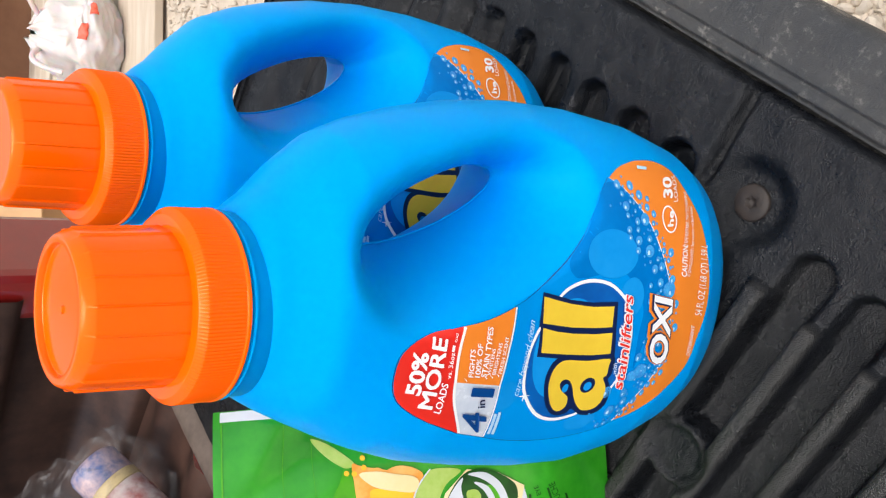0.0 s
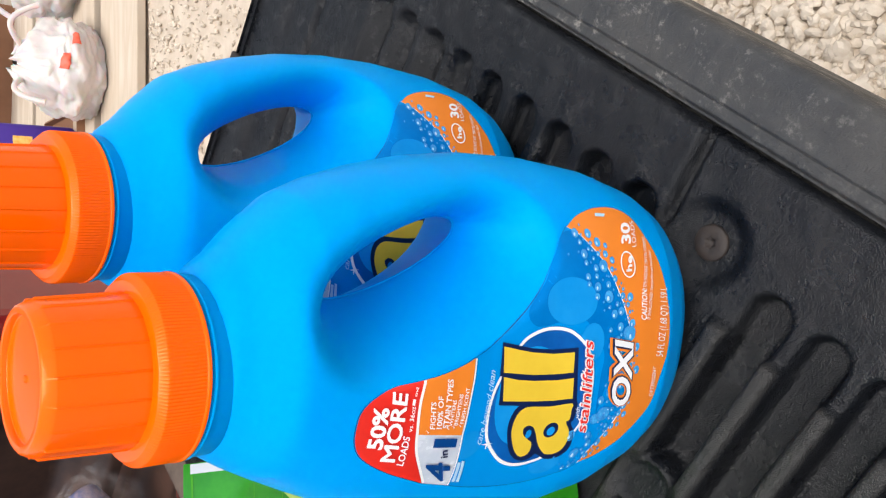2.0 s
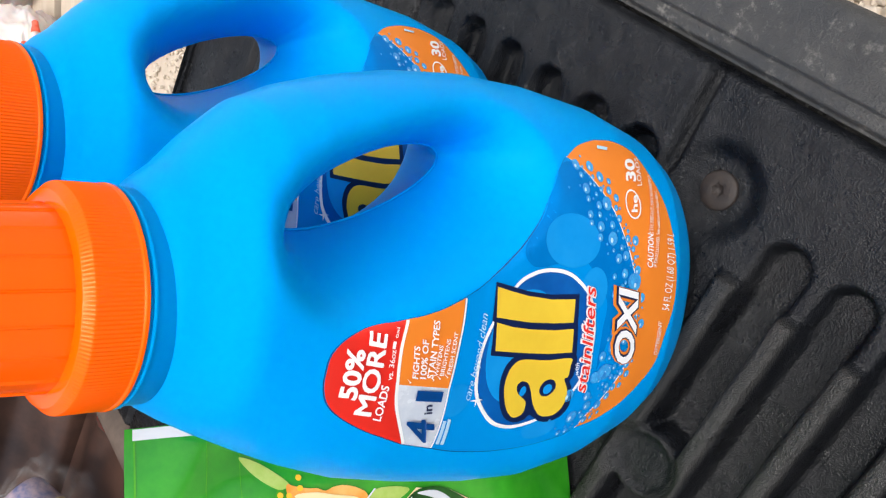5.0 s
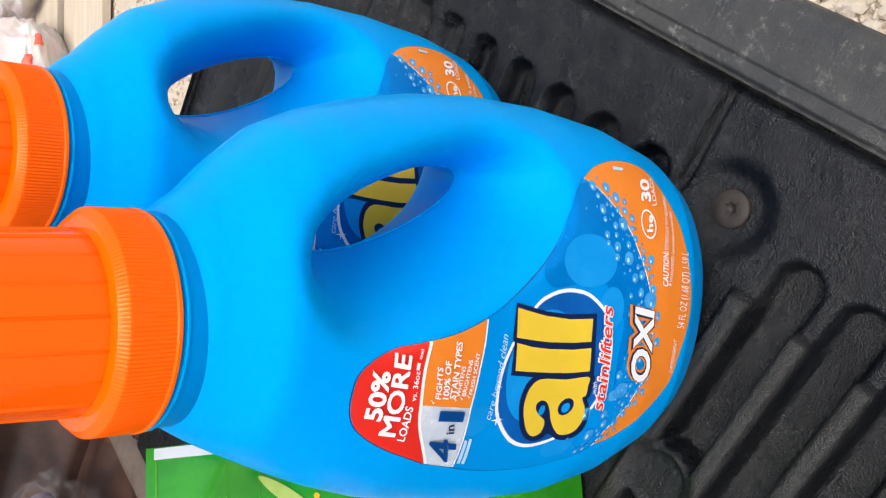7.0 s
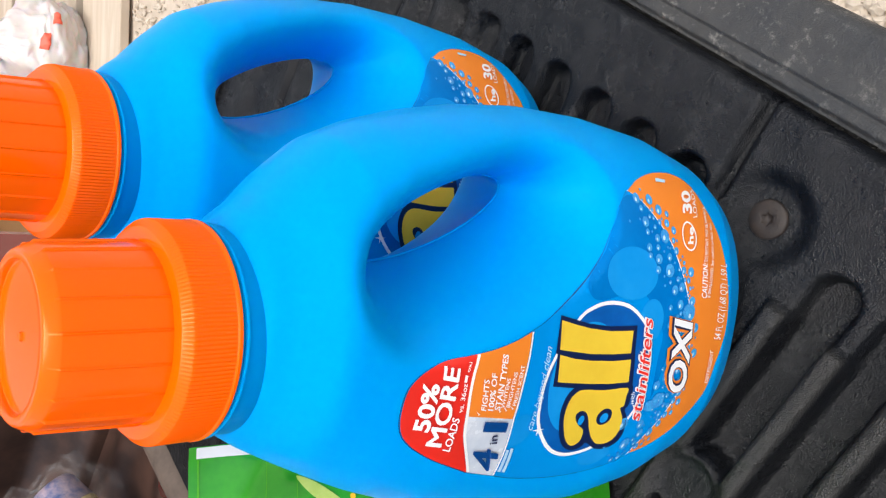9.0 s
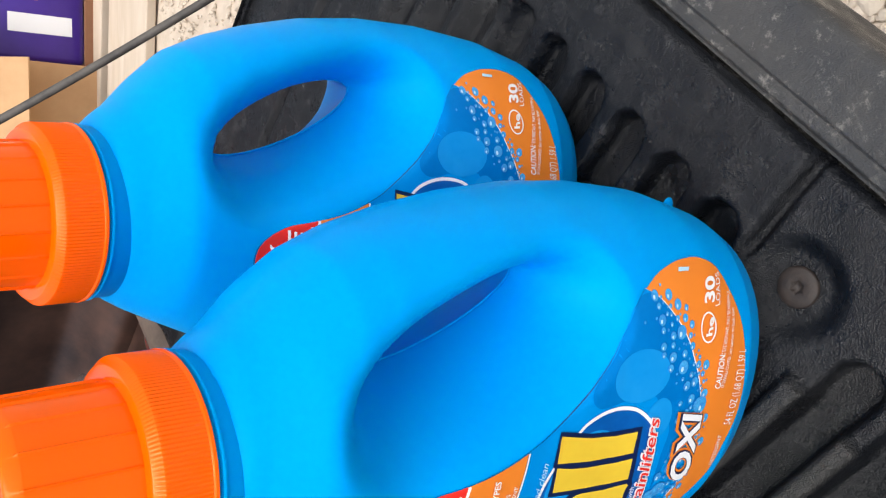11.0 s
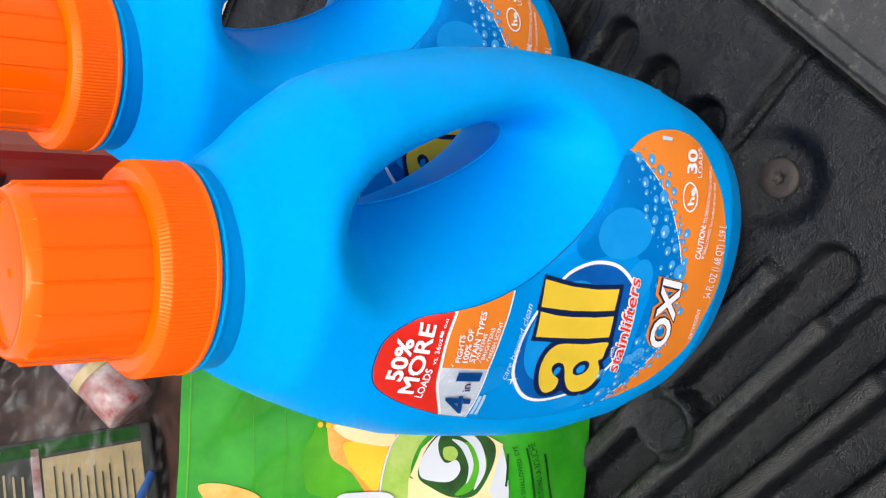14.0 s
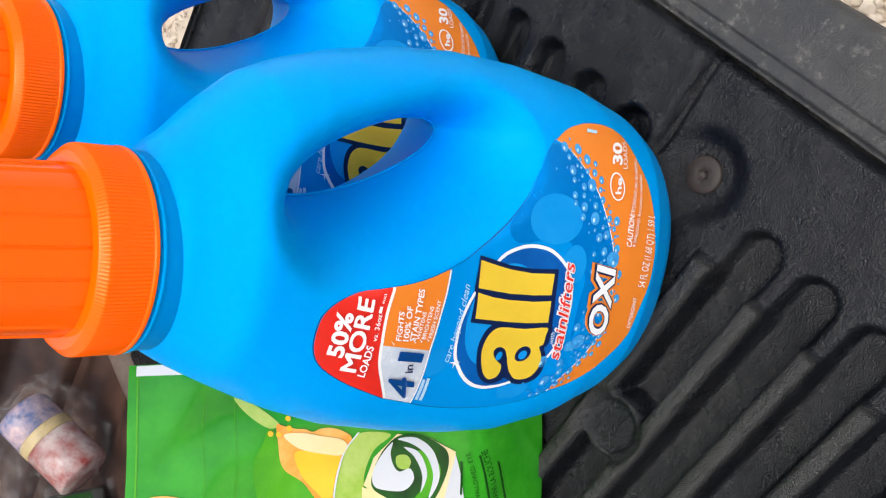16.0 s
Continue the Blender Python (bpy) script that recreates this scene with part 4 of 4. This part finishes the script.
decal("print_bar", flat_bm([[(-0.0438, 0.1355), (-0.0350, 0.1369), (-0.0354, 0.1355), (-0.0442, 0.1340)]]), INK_PALE, label, 3 * STEP)
decal("print_bar", flat_bm([[(-0.0443, 0.1333), (-0.0347, 0.1351), (-0.0351, 0.1337), (-0.0447, 0.1318)]]), INK_PALE, label, 3 * STEP)
words("lettering", "care beyond clean", -0.0289, 0.1291, 0.0030, 0.0278, INK_PALE, 5.4, -0.014, -0.269, 0.0, 0.25)
words("lettering", "stainlifters", -0.0309, 0.0749, 0.0063, 0.0386, INK_WHITE, 5.4, 0.138, -0.226, 0.055, 0.0)
words("lettering", "stainlifters", -0.0307, 0.0754, 0.0057, 0.0380, INK_RED, 6.6, 0.132, -0.266, 0.008, 0.0)
words("lettering", "with", -0.0240, 0.0809, 0.0024, 0.0047, INK_WHITE, 5.0, 0.193, -0.214, 0.0, 0.0)
words("lettering", "OXI", -0.0221, 0.0533, 0.0121, 0.0286, INK_ORANGE, 5.0, 0.144, -0.158, 0.11, 0.0)
words("lettering", "OXI", -0.0218, 0.0538, 0.0113, 0.0281, INK_NAVY, 6.0, 0.136, -0.159, 0.065, 0.0)
words("lettering", "OXI", -0.0216, 0.0543, 0.0107, 0.0276, INK_WHITE, 7.0, 0.127, -0.170, 0.03, 0.0)
words("lettering", "54 FL OZ (1.68 QT) 1.59 L", -0.0015, 0.0359, 0.0049, 0.0289, INK_WHITE, 5.4, -0.014, -0.102, 0.0, 0.0)
words("lettering", "DETERGENT", -0.0187, 0.0379, 0.0025, 0.0131, INK_WHITE, 5.4, 0.107, -0.159, 0.0, 0.0)
words("lettering", "CAUTION:", 0.0146, 0.0500, 0.0033, 0.0128, INK_WHITE, 5.4, -0.008, -0.128, 0.02, 0.0)
words("lettering", "EYE IRRITANT. MAY BE HARMFUL", 0.0283, 0.0499, 0.0023, 0.0205, INK_WHITE, 5.4, -0.246, 0.069, 0.0, 0.0)
words("lettering", "IF SWALLOWED. See caution on back label.", 0.0149, 0.0475, 0.0020, 0.0279, INK_WHITE, 5.4, -0.144, -0.077, 0.0, 0.0)
words("lettering", "30", 0.0450, 0.0565, 0.0057, 0.0087, INK_WHITE, 5.4, -0.366, 0.053, 0.035, 0.0)
words("lettering", "LOADS", 0.0439, 0.0532, 0.0029, 0.0107, INK_WHITE, 5.4, -0.354, 0.103, 0.0, 0.0)
words("lettering", "he", 0.0342, 0.0587, 0.0033, 0.0063, INK_WHITE, 5.4, -0.241, 0.073, 0.03, 0.0)
decal("emblem_ring", flat_bm([disc(0.0368, 0.0600, 0.0052, 0.0045, 32), disc(0.0368, 0.0600, 0.0046, 0.0038, 32)]), INK_WHITE, label, 4 * STEP)
decal("code_bar", flat_bm([[(0.0560, 0.0728), (0.0559, 0.0667), (0.0548, 0.0677), (0.0547, 0.0735)]]), INK_PALE, label, 4 * STEP)

BOTTLE_A = pose(-0.0171, 0.2290, 0.0016, -0.47, 0.46, -10.28)
BOTTLE_B = pose(0.0441, 0.3303, -0.0011, 3.85, -1.05, -1.36)
bottle.matrix_basis = BOTTLE_A
second = copy_thing(bottle, BOTTLE_B)

# ---- green pouch of detergent pods ----
pouch = tagged(new("detergent_pouch"), "glossy green stand-up pouch of laundry pods behind the bottle", "pouch")
PX1, PX0, PH = -0.0645, -0.275, 0.190


def pouch_place(x, z, lift=0.0, side=1):
    u = (x - PX0) / (PX1 - PX0)
    v = min(1, max(0, z / PH))
    belly = (4 * u * (1 - u)) ** 0.7 * (1 - v) ** 0.8 * min(1.0, 0.35 + 3 * v)
    wrinkle = 0.0022 * noise.noise((x * 30, z * 22, 3)) * (1 - abs(2 * v - 1) ** 4) + 0.0010 * noise.noise((x * 90, z * 50, 5)) * v
    crease = 0.0014 * math.sin(x * 160 + 2 * math.sin(z * 40)) * ease((v - 0.55) / 0.2) * ease((0.97 - v) / 0.1)
    y0 = 0.259 + 0.041 * v
    return (x, y0 - side * (0.026 * belly + 0.0004) - (wrinkle + crease) * min(1, side + 1.2) - lift, 0.004 + z)


xs_p, zs_p = list(np.linspace(PX0, PX1, 70)), list(np.linspace(0, PH, 70))
front = sheet("front_film", lambda x, z: pouch_place(x, z), xs_p, zs_p, FILM_GREEN)
front_ob = part("front_film", front, pouch, "glossy green printed film")
part("back_film", sheet("back_film", lambda x, z: pouch_place(x, z, 0, -1), xs_p[::2], zs_p[::2], FILM_DEEP), pouch)


def print_on(name, loops, mat, lift, text=None):
    bm = text if text is not None else flat_bm(loops, 0.004)
    for v in bm.verts:
        v.co = pouch_place(v.co.x, v.co.y, lift)
    bmesh.ops.recalc_face_normals(bm, faces=bm.faces[:])
    return part(name, from_bm(name, bm, mat, True), front_ob)


PS = 0.0003
print_on("side_seal", [[(-0.0648, 0.001), (-0.0648, 0.1875), (-0.0687, 0.1875), (-0.0695, 0.001)]], FILM_WHITE, PS, None)
print_on("top_seal", [[(-0.0690, 0.1872), (-0.2740, 0.1872), (-0.2740, 0.1866), (-0.0690, 0.1866)]], FILM_LIME, PS)
for z in (0.1640, 0.1520):
    print_on("seal_line", [[(-0.0690, z), (-0.272, z - 0.001), (-0.272, z - 0.0012), (-0.0690, z - 0.0002)]], FILM_LIME, PS)
print_on("lime_leaf", [smooth_loop([(-0.0907, 0.1382), (-0.0970, 0.1416), (-0.1046, 0.1451), (-0.1147, 0.1439), (-0.1244, 0.1390), (-0.1269, 0.1165), (-0.1164, 0.1245), (-0.1067, 0.1314), (-0.0995, 0.1356)])], FILM_LIME, 1 * PS)
# pale fan painted where the glossy film reflects light
print_on("painted_sheen", [smooth_loop([(-0.0788, 0.1523), (-0.0822, 0.1443), (-0.0885, 0.1367), (-0.0911, 0.1352), (-0.0919, 0.1394), (-0.0864, 0.1466)])], FILM_PALE, 1.4 * PS)
print_on("orange_petal", [smooth_loop([(-0.0911, 0.1363), (-0.0915, 0.1333), (-0.0928, 0.1287), (-0.0932, 0.1253), (-0.0945, 0.1222), (-0.0936, 0.1188), (-0.0936, 0.1146), (-0.0953, 0.1093), (-0.0991, 0.1051), (-0.1067, 0.1089), (-0.1168, 0.1123), (-0.1274, 0.1138), (-0.1269, 0.1173), (-0.1160, 0.1245), (-0.1096, 0.1325), (-0.1020, 0.1356)])], FILM_ORANGE, 2 * PS)
print_on("yellow_petal", [smooth_loop([(-0.1025, 0.1291), (-0.1033, 0.1196), (-0.1058, 0.1104), (-0.1147, 0.1123), (-0.1248, 0.1142), (-0.1198, 0.1199), (-0.1122, 0.1257)])], FILM_YELLOW, 2.6 * PS)
print_on("cream_glow", [smooth_loop([(-0.0949, 0.1340), (-0.0945, 0.1264), (-0.0966, 0.1184), (-0.0987, 0.1100), (-0.1016, 0.1074), (-0.1054, 0.1097), (-0.1042, 0.1173), (-0.1008, 0.1279)])], FILM_CREAM, 3.2 * PS)
print_on("pale_band", [smooth_loop([(-0.0970, 0.1017), (-0.0987, 0.0876), (-0.1046, 0.0948), (-0.1147, 0.0998), (-0.1290, 0.1009), (-0.1274, 0.1119), (-0.1160, 0.1116), (-0.1046, 0.1078)])], FILM_PALE, 1.6 * PS)
arc = smooth_loop([(-0.0966, 0.1020), (-0.1046, 0.1081), (-0.1160, 0.1116), (-0.1274, 0.1127)], False)
print_on("arc_line", [arc + [(x + 0.0002, z + 0.0007) for x, z in arc[::-1]]], FILM_WHITE, 3 * PS)
print_on("dot", [disc(-0.0885, 0.1317, 0.0011, 0.0011, 14)], FILM_YELLOW, 3 * PS)
print_on("dot", [disc(-0.0923, 0.1317, 0.0011, 0.0011, 14)], FILM_YELLOW, 3 * PS)
print_on("dot", [disc(-0.0940, 0.1390, 0.0011, 0.0011, 14)], FILM_YELLOW, 3 * PS)
print_on("dot", [disc(-0.0945, 0.1359, 0.0011, 0.0011, 14)], FILM_YELLOW, 3 * PS)
print_on("pale_panel", [[(-0.1198, 0.1009), (-0.1257, 0.0861), (-0.1265, 0.0598), (-0.1341, 0.0567), (-0.1290, 0.1009)]], FILM_CREAM, 2 * PS)
print_on("white_patch", [[(-0.1088, 0.0583), (-0.1299, 0.0552), (-0.1358, 0.0548), (-0.1349, 0.0624), (-0.1257, 0.0663)]], FILM_WHITE, 2.4 * PS)
print_on("pod_wrap", [[(-0.0987, 0.0849), (-0.1020, 0.0693), (-0.1088, 0.0579), (-0.1185, 0.0621), (-0.1333, 0.0666), (-0.1303, 0.0887), (-0.1189, 0.1005), (-0.1079, 0.0956)]], FILM_CREAM, 3 * PS)
print_on("pod_dark", [smooth_loop([(-0.0995, 0.0838), (-0.0999, 0.0746), (-0.1046, 0.0655), (-0.1101, 0.0617), (-0.1206, 0.0651), (-0.1299, 0.0720), (-0.1299, 0.0822), (-0.1252, 0.0910), (-0.1198, 0.0971), (-0.1117, 0.0956), (-0.1037, 0.0902)])], FILM_DEEP, 3.6 * PS)
print_on("pod_lime", [smooth_loop([(-0.1071, 0.0777), (-0.1151, 0.0739), (-0.1231, 0.0758), (-0.1290, 0.0811), (-0.1278, 0.0742), (-0.1206, 0.0678), (-0.1134, 0.0666), (-0.1079, 0.0712)])], FILM_LIME, 4.2 * PS)
print_on("pod_white", [smooth_loop([(-0.1020, 0.0872), (-0.1071, 0.0925), (-0.1139, 0.0967), (-0.1198, 0.0960), (-0.1223, 0.0899), (-0.1227, 0.0830), (-0.1185, 0.0788), (-0.1139, 0.0800), (-0.1147, 0.0849), (-0.1113, 0.0876), (-0.1063, 0.0883)])], FILM_WHITE, 4.2 * PS)
print_on("pod_swirl", [smooth_loop([(-0.1008, 0.0849), (-0.1012, 0.0758), (-0.1079, 0.0685), (-0.1193, 0.0674), (-0.1274, 0.0727), (-0.1177, 0.0701), (-0.1088, 0.0723), (-0.1037, 0.0781)])], FILM_WHITE, 4.8 * PS)
print_on("pod_swirl", [smooth_loop([(-0.1046, 0.0822), (-0.1075, 0.0754), (-0.1164, 0.0727), (-0.1244, 0.0762), (-0.1168, 0.0750), (-0.1092, 0.0777)])], FILM_WHITE, 4.8 * PS)
print_on("pod_heart", [smooth_loop([(-0.1079, 0.0857), (-0.1079, 0.0815), (-0.1109, 0.0796), (-0.1139, 0.0815), (-0.1130, 0.0853), (-0.1105, 0.0864)])], FILM_PALE, 5.2 * PS)
print_on("orange_leaf", [smooth_loop([(-0.1160, 0.1831), (-0.1151, 0.1763), (-0.1177, 0.1679), (-0.1219, 0.1611), (-0.1295, 0.1561), (-0.1387, 0.1603), (-0.1375, 0.1732), (-0.1244, 0.1790)])], FILM_ORANGE, 1.6 * PS)
print_on("badge_rim", [smooth_loop([(-0.1341, 0.1321), (-0.1252, 0.1306), (-0.1244, 0.1203), (-0.1257, 0.1097), (-0.1312, 0.1059), (-0.1400, 0.1043), (-0.1556, 0.1062), (-0.1527, 0.1279)])], FILM_WHITE, 5 * PS)
print_on("badge", [smooth_loop([(-0.1345, 0.1298), (-0.1278, 0.1291), (-0.1269, 0.1203), (-0.1282, 0.1108), (-0.1320, 0.1078), (-0.1396, 0.1066), (-0.1527, 0.1085), (-0.1501, 0.1264)])], FILM_ORANGE, 5.6 * PS)
print_on("lettering", None, FILM_DEEP, 3 * PS, text_bm("OR SWALLOWED. EYE", -0.1371, 0.0453, 0.0023, 0.0282, 0.218, step=0.004))
print_on("lettering", None, FILM_DEEP, 3 * PS, text_bm("MIS DANS LA BOUCHE", -0.1383, 0.0339, 0.0035, 0.0308, 0.287, step=0.004))
print_on("print_bar", [[(-0.1371, 0.0415), (-0.1113, 0.0472), (-0.1113, 0.0461), (-0.1375, 0.0400)]], FILM_DEEP, 3 * PS)
print_on("print_bar", [[(-0.1451, 0.0278), (-0.1151, 0.0369), (-0.1155, 0.0354), (-0.1459, 0.0259)]], FILM_DEEP, 3 * PS)
print_on("print_bar", [[(-0.1274, 0.0575), (-0.1130, 0.0567), (-0.1130, 0.0556), (-0.1278, 0.0564)]], FILM_DEEP, 3 * PS)

# ---- clear bag of groceries in the bed ----
BZ = -0.004
BAGC = Vector((-0.395, 0.815, BZ))
can = tagged(new("food_can"), "can with red and blue printed wrapper lying in the clear bag", "can")
can.matrix_basis = pose(-0.262, 0.762, BZ + 0.030, 0, 64, 48)
part("body", lathe("body", [(0.0235, 0), (0.0255, 0.002), (0.0255, 0.052)], 40, CAN), can)
part("upper_wrapper", lathe("upper_wrapper", [(0.0255, 0.052), (0.0255, 0.082), (0.0238, 0.086), (0.022, 0.086)], 40, CAN_BLUE), can, "blue patterned wrapper")
part("wrapper_band", lathe("wrapper_band", [(0.0257, 0.045), (0.0259, 0.047), (0.0259, 0.054), (0.0257, 0.056)], 40, MANILA), can)
carton = tagged(new("black_carton"), "dark grey carton with pale panel and small print", "carton")
carton.matrix_basis = pose(-0.425, 0.745, BZ + 0.004, -6, 0, 22)
part("body", from_bm("body", box_bm(0.29, 0.06, 0.205, 0.003), BLACKBOX), carton)
part("panel", from_bm("panel", box_bm(0.130, 0.001, 0.088, 0.0002), MANILA), carton, "manila panel with small print", pose(0.062, -0.0302, 0.012))
part("stripe", from_bm("stripe", box_bm(0.150, 0.001, 0.007, 0.0002), CAN), carton, "dull red stripe", pose(0.062, -0.0303, 0.102))
part("side_stripe", from_bm("side_stripe", box_bm(0.012, 0.001, 0.150, 0.0002), FILM_DEEP), carton, "dark green edge stripe", pose(0.136, -0.0303, 0.012))
part("patch", from_bm("patch", box_bm(0.040, 0.001, 0.024, 0.0002), MANILA), carton, "small manila patch", pose(-0.020, -0.0303, 0.130))
rng = random.Random(8)
bars = []
for k in range(11):
    w = rng.uniform(0.05, 0.085)
    bb = box_bm(w, 0.0006, 0.0018, 0)
    bmesh.ops.translate(bb, vec=(0.120 - w / 2 - rng.uniform(0, 0.006), -0.0304, 0.116 + 0.0074 * k), verts=bb.verts)
    bars.append(bb)
part("small_print", from_bm("small_print", joined(*bars), MANILA), carton, "pale rows of small print")
bars = []
for k in range(11):
    w = rng.uniform(0.03, 0.055)
    for sx in (-0.004, 0.062):
        bb = box_bm(w, 0.0006, 0.0011, 0)
        bmesh.ops.translate(bb, vec=(sx + w / 2 + 0.004, -0.0311, 0.022 + 0.0068 * k), verts=bb.verts)
        bars.append(bb)
part("panel_print", from_bm("panel_print", joined(*bars), BLACKBOX), carton)
stick = tagged(new("blue_stick"), "blue plastic stick lying against the carton", "stick")
stick.matrix_basis = pose(-0.385, 0.735, BZ + 0.050, 0, -58, 22)
part("shaft", lathe("shaft", [(0.0055, -0.075), (0.0065, -0.072), (0.0065, 0.072), (0.005, 0.075)], 16, BLUE_STRAW), stick)
part("collar", lathe("collar", [(0.0066, 0.052), (0.0078, 0.053), (0.0078, 0.060), (0.0066, 0.061)], 16, INK_NAVY), stick)

bag = tagged(new("clear_plastic_bag"), "crumpled clear plastic grocery bag round a can and a carton", "bag")
rng = random.Random(3)


def bag_place(a, v):
    r = 1 + 0.10 * noise.noise((math.cos(a) * 2.2, math.sin(a) * 2.2, v * 3)) + 0.09 * noise.noise((math.cos(a) * 5, math.sin(a) * 5, v * 9)) + 0.035 * noise.noise((math.cos(a) * 14, math.sin(a) * 14, v * 16))
    s = math.sin(math.pi * min(0.98, 0.30 + 0.68 * v)) ** 0.55
    return (BAGC.x + 0.205 * r * s * math.cos(a), BAGC.y + 0.105 * r * s * math.sin(a), BZ + 0.001 + 0.175 * v ** 0.9 * (1 + 0.06 * noise.noise((math.cos(a) * 5, math.sin(a) * 5, v))))


bag_me = sheet("film", bag_place, list(np.linspace(0, 2 * math.pi, 240)), list(np.linspace(0, 1, 80)), CLEAR)
fb = part("film", bag_me, bag)
fb.visible_shadow = False
knot = [(BAGC.x - 0.02 + 0.05 * k, BAGC.y - 0.03 + 0.02 * math.sin(9 * k), BZ + 0.185 + 0.012 * math.sin(5 * k)) for k in np.linspace(-1, 1, 9)]
part("gathered_top", tube("gathered_top", knot, 0.004, CLEAR), bag)

# ---- things on the boards beyond the truck ----


def carton_box(name, label_text, m, sx, sy, sz, mat, flaps=True):
    ob = tagged(new(name), label_text, "box")
    ob.matrix_basis = m
    t = 0.006
    for nm, bx, px, py in (("wall", (sx, t, sz), 0, -sy / 2), ("wall", (sx, t, sz), 0, sy / 2), ("wall", (t, sy - t, sz), -sx / 2, 0), ("wall", (t, sy - t, sz), sx / 2, 0)):
        part(nm, from_bm(nm, box_bm(*bx, 0.001), mat), ob, "", pose(px, py, 0))
    part("bottom", from_bm("bottom", box_bm(sx, sy, t, 0.001), mat), ob)
    if flaps:
        part("flap", from_bm("flap", box_bm(sx, t, sz * 0.45, 0.001), mat), ob, "", pose(0, -sy / 2, sz, 128, 0, 0))
        part("flap", from_bm("flap", box_bm(t, sy, sz * 0.40, 0.001), mat), ob, "", pose(sx / 2, 0, sz, 0, 62, 0))
    return ob


carton_box("cardboard_box", "open tan cardboard box on the pale boards", pose(-0.04, 3.00, DECK, 0, 0, 3), 0.50, 0.36, 0.34, CARD)
tray = carton_box("cardboard_tray", "shallow dark red-brown carton tray", pose(0.40, 3.04, DECK, 0, 0, 2), 0.36, 0.34, 0.035, CARD_DARK, False)
pack = tagged(new("diaper_pack"), "purple printed pack with white and orange marks in a tray", "pack")
pack.matrix_basis = pose(0.37, 3.00, DECK + 0.008, -6, 0, 4)
part("body", from_bm("body", box_bm(0.30, 0.16, 0.27, 0.02, 3), PURPLE, True), pack)
part("white_mark", from_bm("white_mark", box_bm(0.06, 0.002, 0.19, 0.0008), INK_WHITE), pack, "white block mark", pose(-0.03, -0.0805, 0.04))
part("orange_mark", from_bm("orange_mark", box_bm(0.06, 0.002, 0.06, 0.0008), FILM_ORANGE), pack, "orange block mark", pose(0.075, -0.0805, 0.14))
carton_box("brown_box", "brown cardboard box behind the white bag", pose(0.86, 3.95, DECK, 0, 0, -8), 0.62, 0.44, 0.42, CARD_DARK, True)


def soft_bag(name, label_text, m, rx, ry, h, seed, mat, prints):
    ob = tagged(new(name), label_text, "bag")
    ob.matrix_basis = m

    def place(a, v, lift=0.0):
        d = Vector((math.cos(a), math.sin(a), v * 2)) * 1.6
        wob = 1 + 0.16 * noise.noise(d + Vector((seed, 0, 0))) + 0.10 * noise.noise(d * 2.2 + Vector((0, seed, 0))) + 0.07 * noise.noise(d * 5) + 0.03 * noise.noise(d * 11)
        s = (math.sin(math.pi * (0.24 + 0.74 * v)) ** 0.7 + lift) * wob
        return (rx * s * math.cos(a), ry * s * math.sin(a), h * v * (1 + 0.16 * noise.noise(d + Vector((7, seed, 0))) + 0.05 * noise.noise(d * 4)))

    part("film", sheet("film", place, list(np.linspace(0, 2 * math.pi, 90)), list(np.linspace(0, 1, 50)), mat), ob)
    for k, (a, v, da, dv, pm) in enumerate(prints):
        part("print_patch", sheet("print_patch", lambda p, q: place(a + p * da, v + q * dv, 0.02), list(np.linspace(-1, 1, 14)), list(np.linspace(-1, 1, 14)), pm), ob)
    for k in (-1, 1):
        hv = [(k * rx * 0.25, 0, h * 0.85), (k * rx * 0.55, -ry * 0.3, h * 1.12), (k * rx * 0.85, -ry * 0.5, h * 1.0), (k * rx * 0.95, -ry * 0.7, h * 0.78)]
        part("handle_loop", tube("handle_loop", hv, 0.009, mat), ob)
    return ob


soft_bag("plastic_bag", "crumpled white plastic shopping bag with red print", pose(0.690, 2.80, DECK, 0, 0, 10), 0.17, 0.14, 0.25, 2.0, BAG, [(-1.75, 0.55, 0.16, 0.05, BAG_RED), (-1.35, 0.42, 0.10, 0.04, BAG_RED)])
soft_bag("plastic_bag", "crumpled white plastic shopping bag with green print", pose(1.10, 2.98, DECK, 0, 0, -30), 0.20, 0.16, 0.26, 5.0, BAG, [(-1.6, 0.5, 0.3, 0.12, GREEN_BAG)])
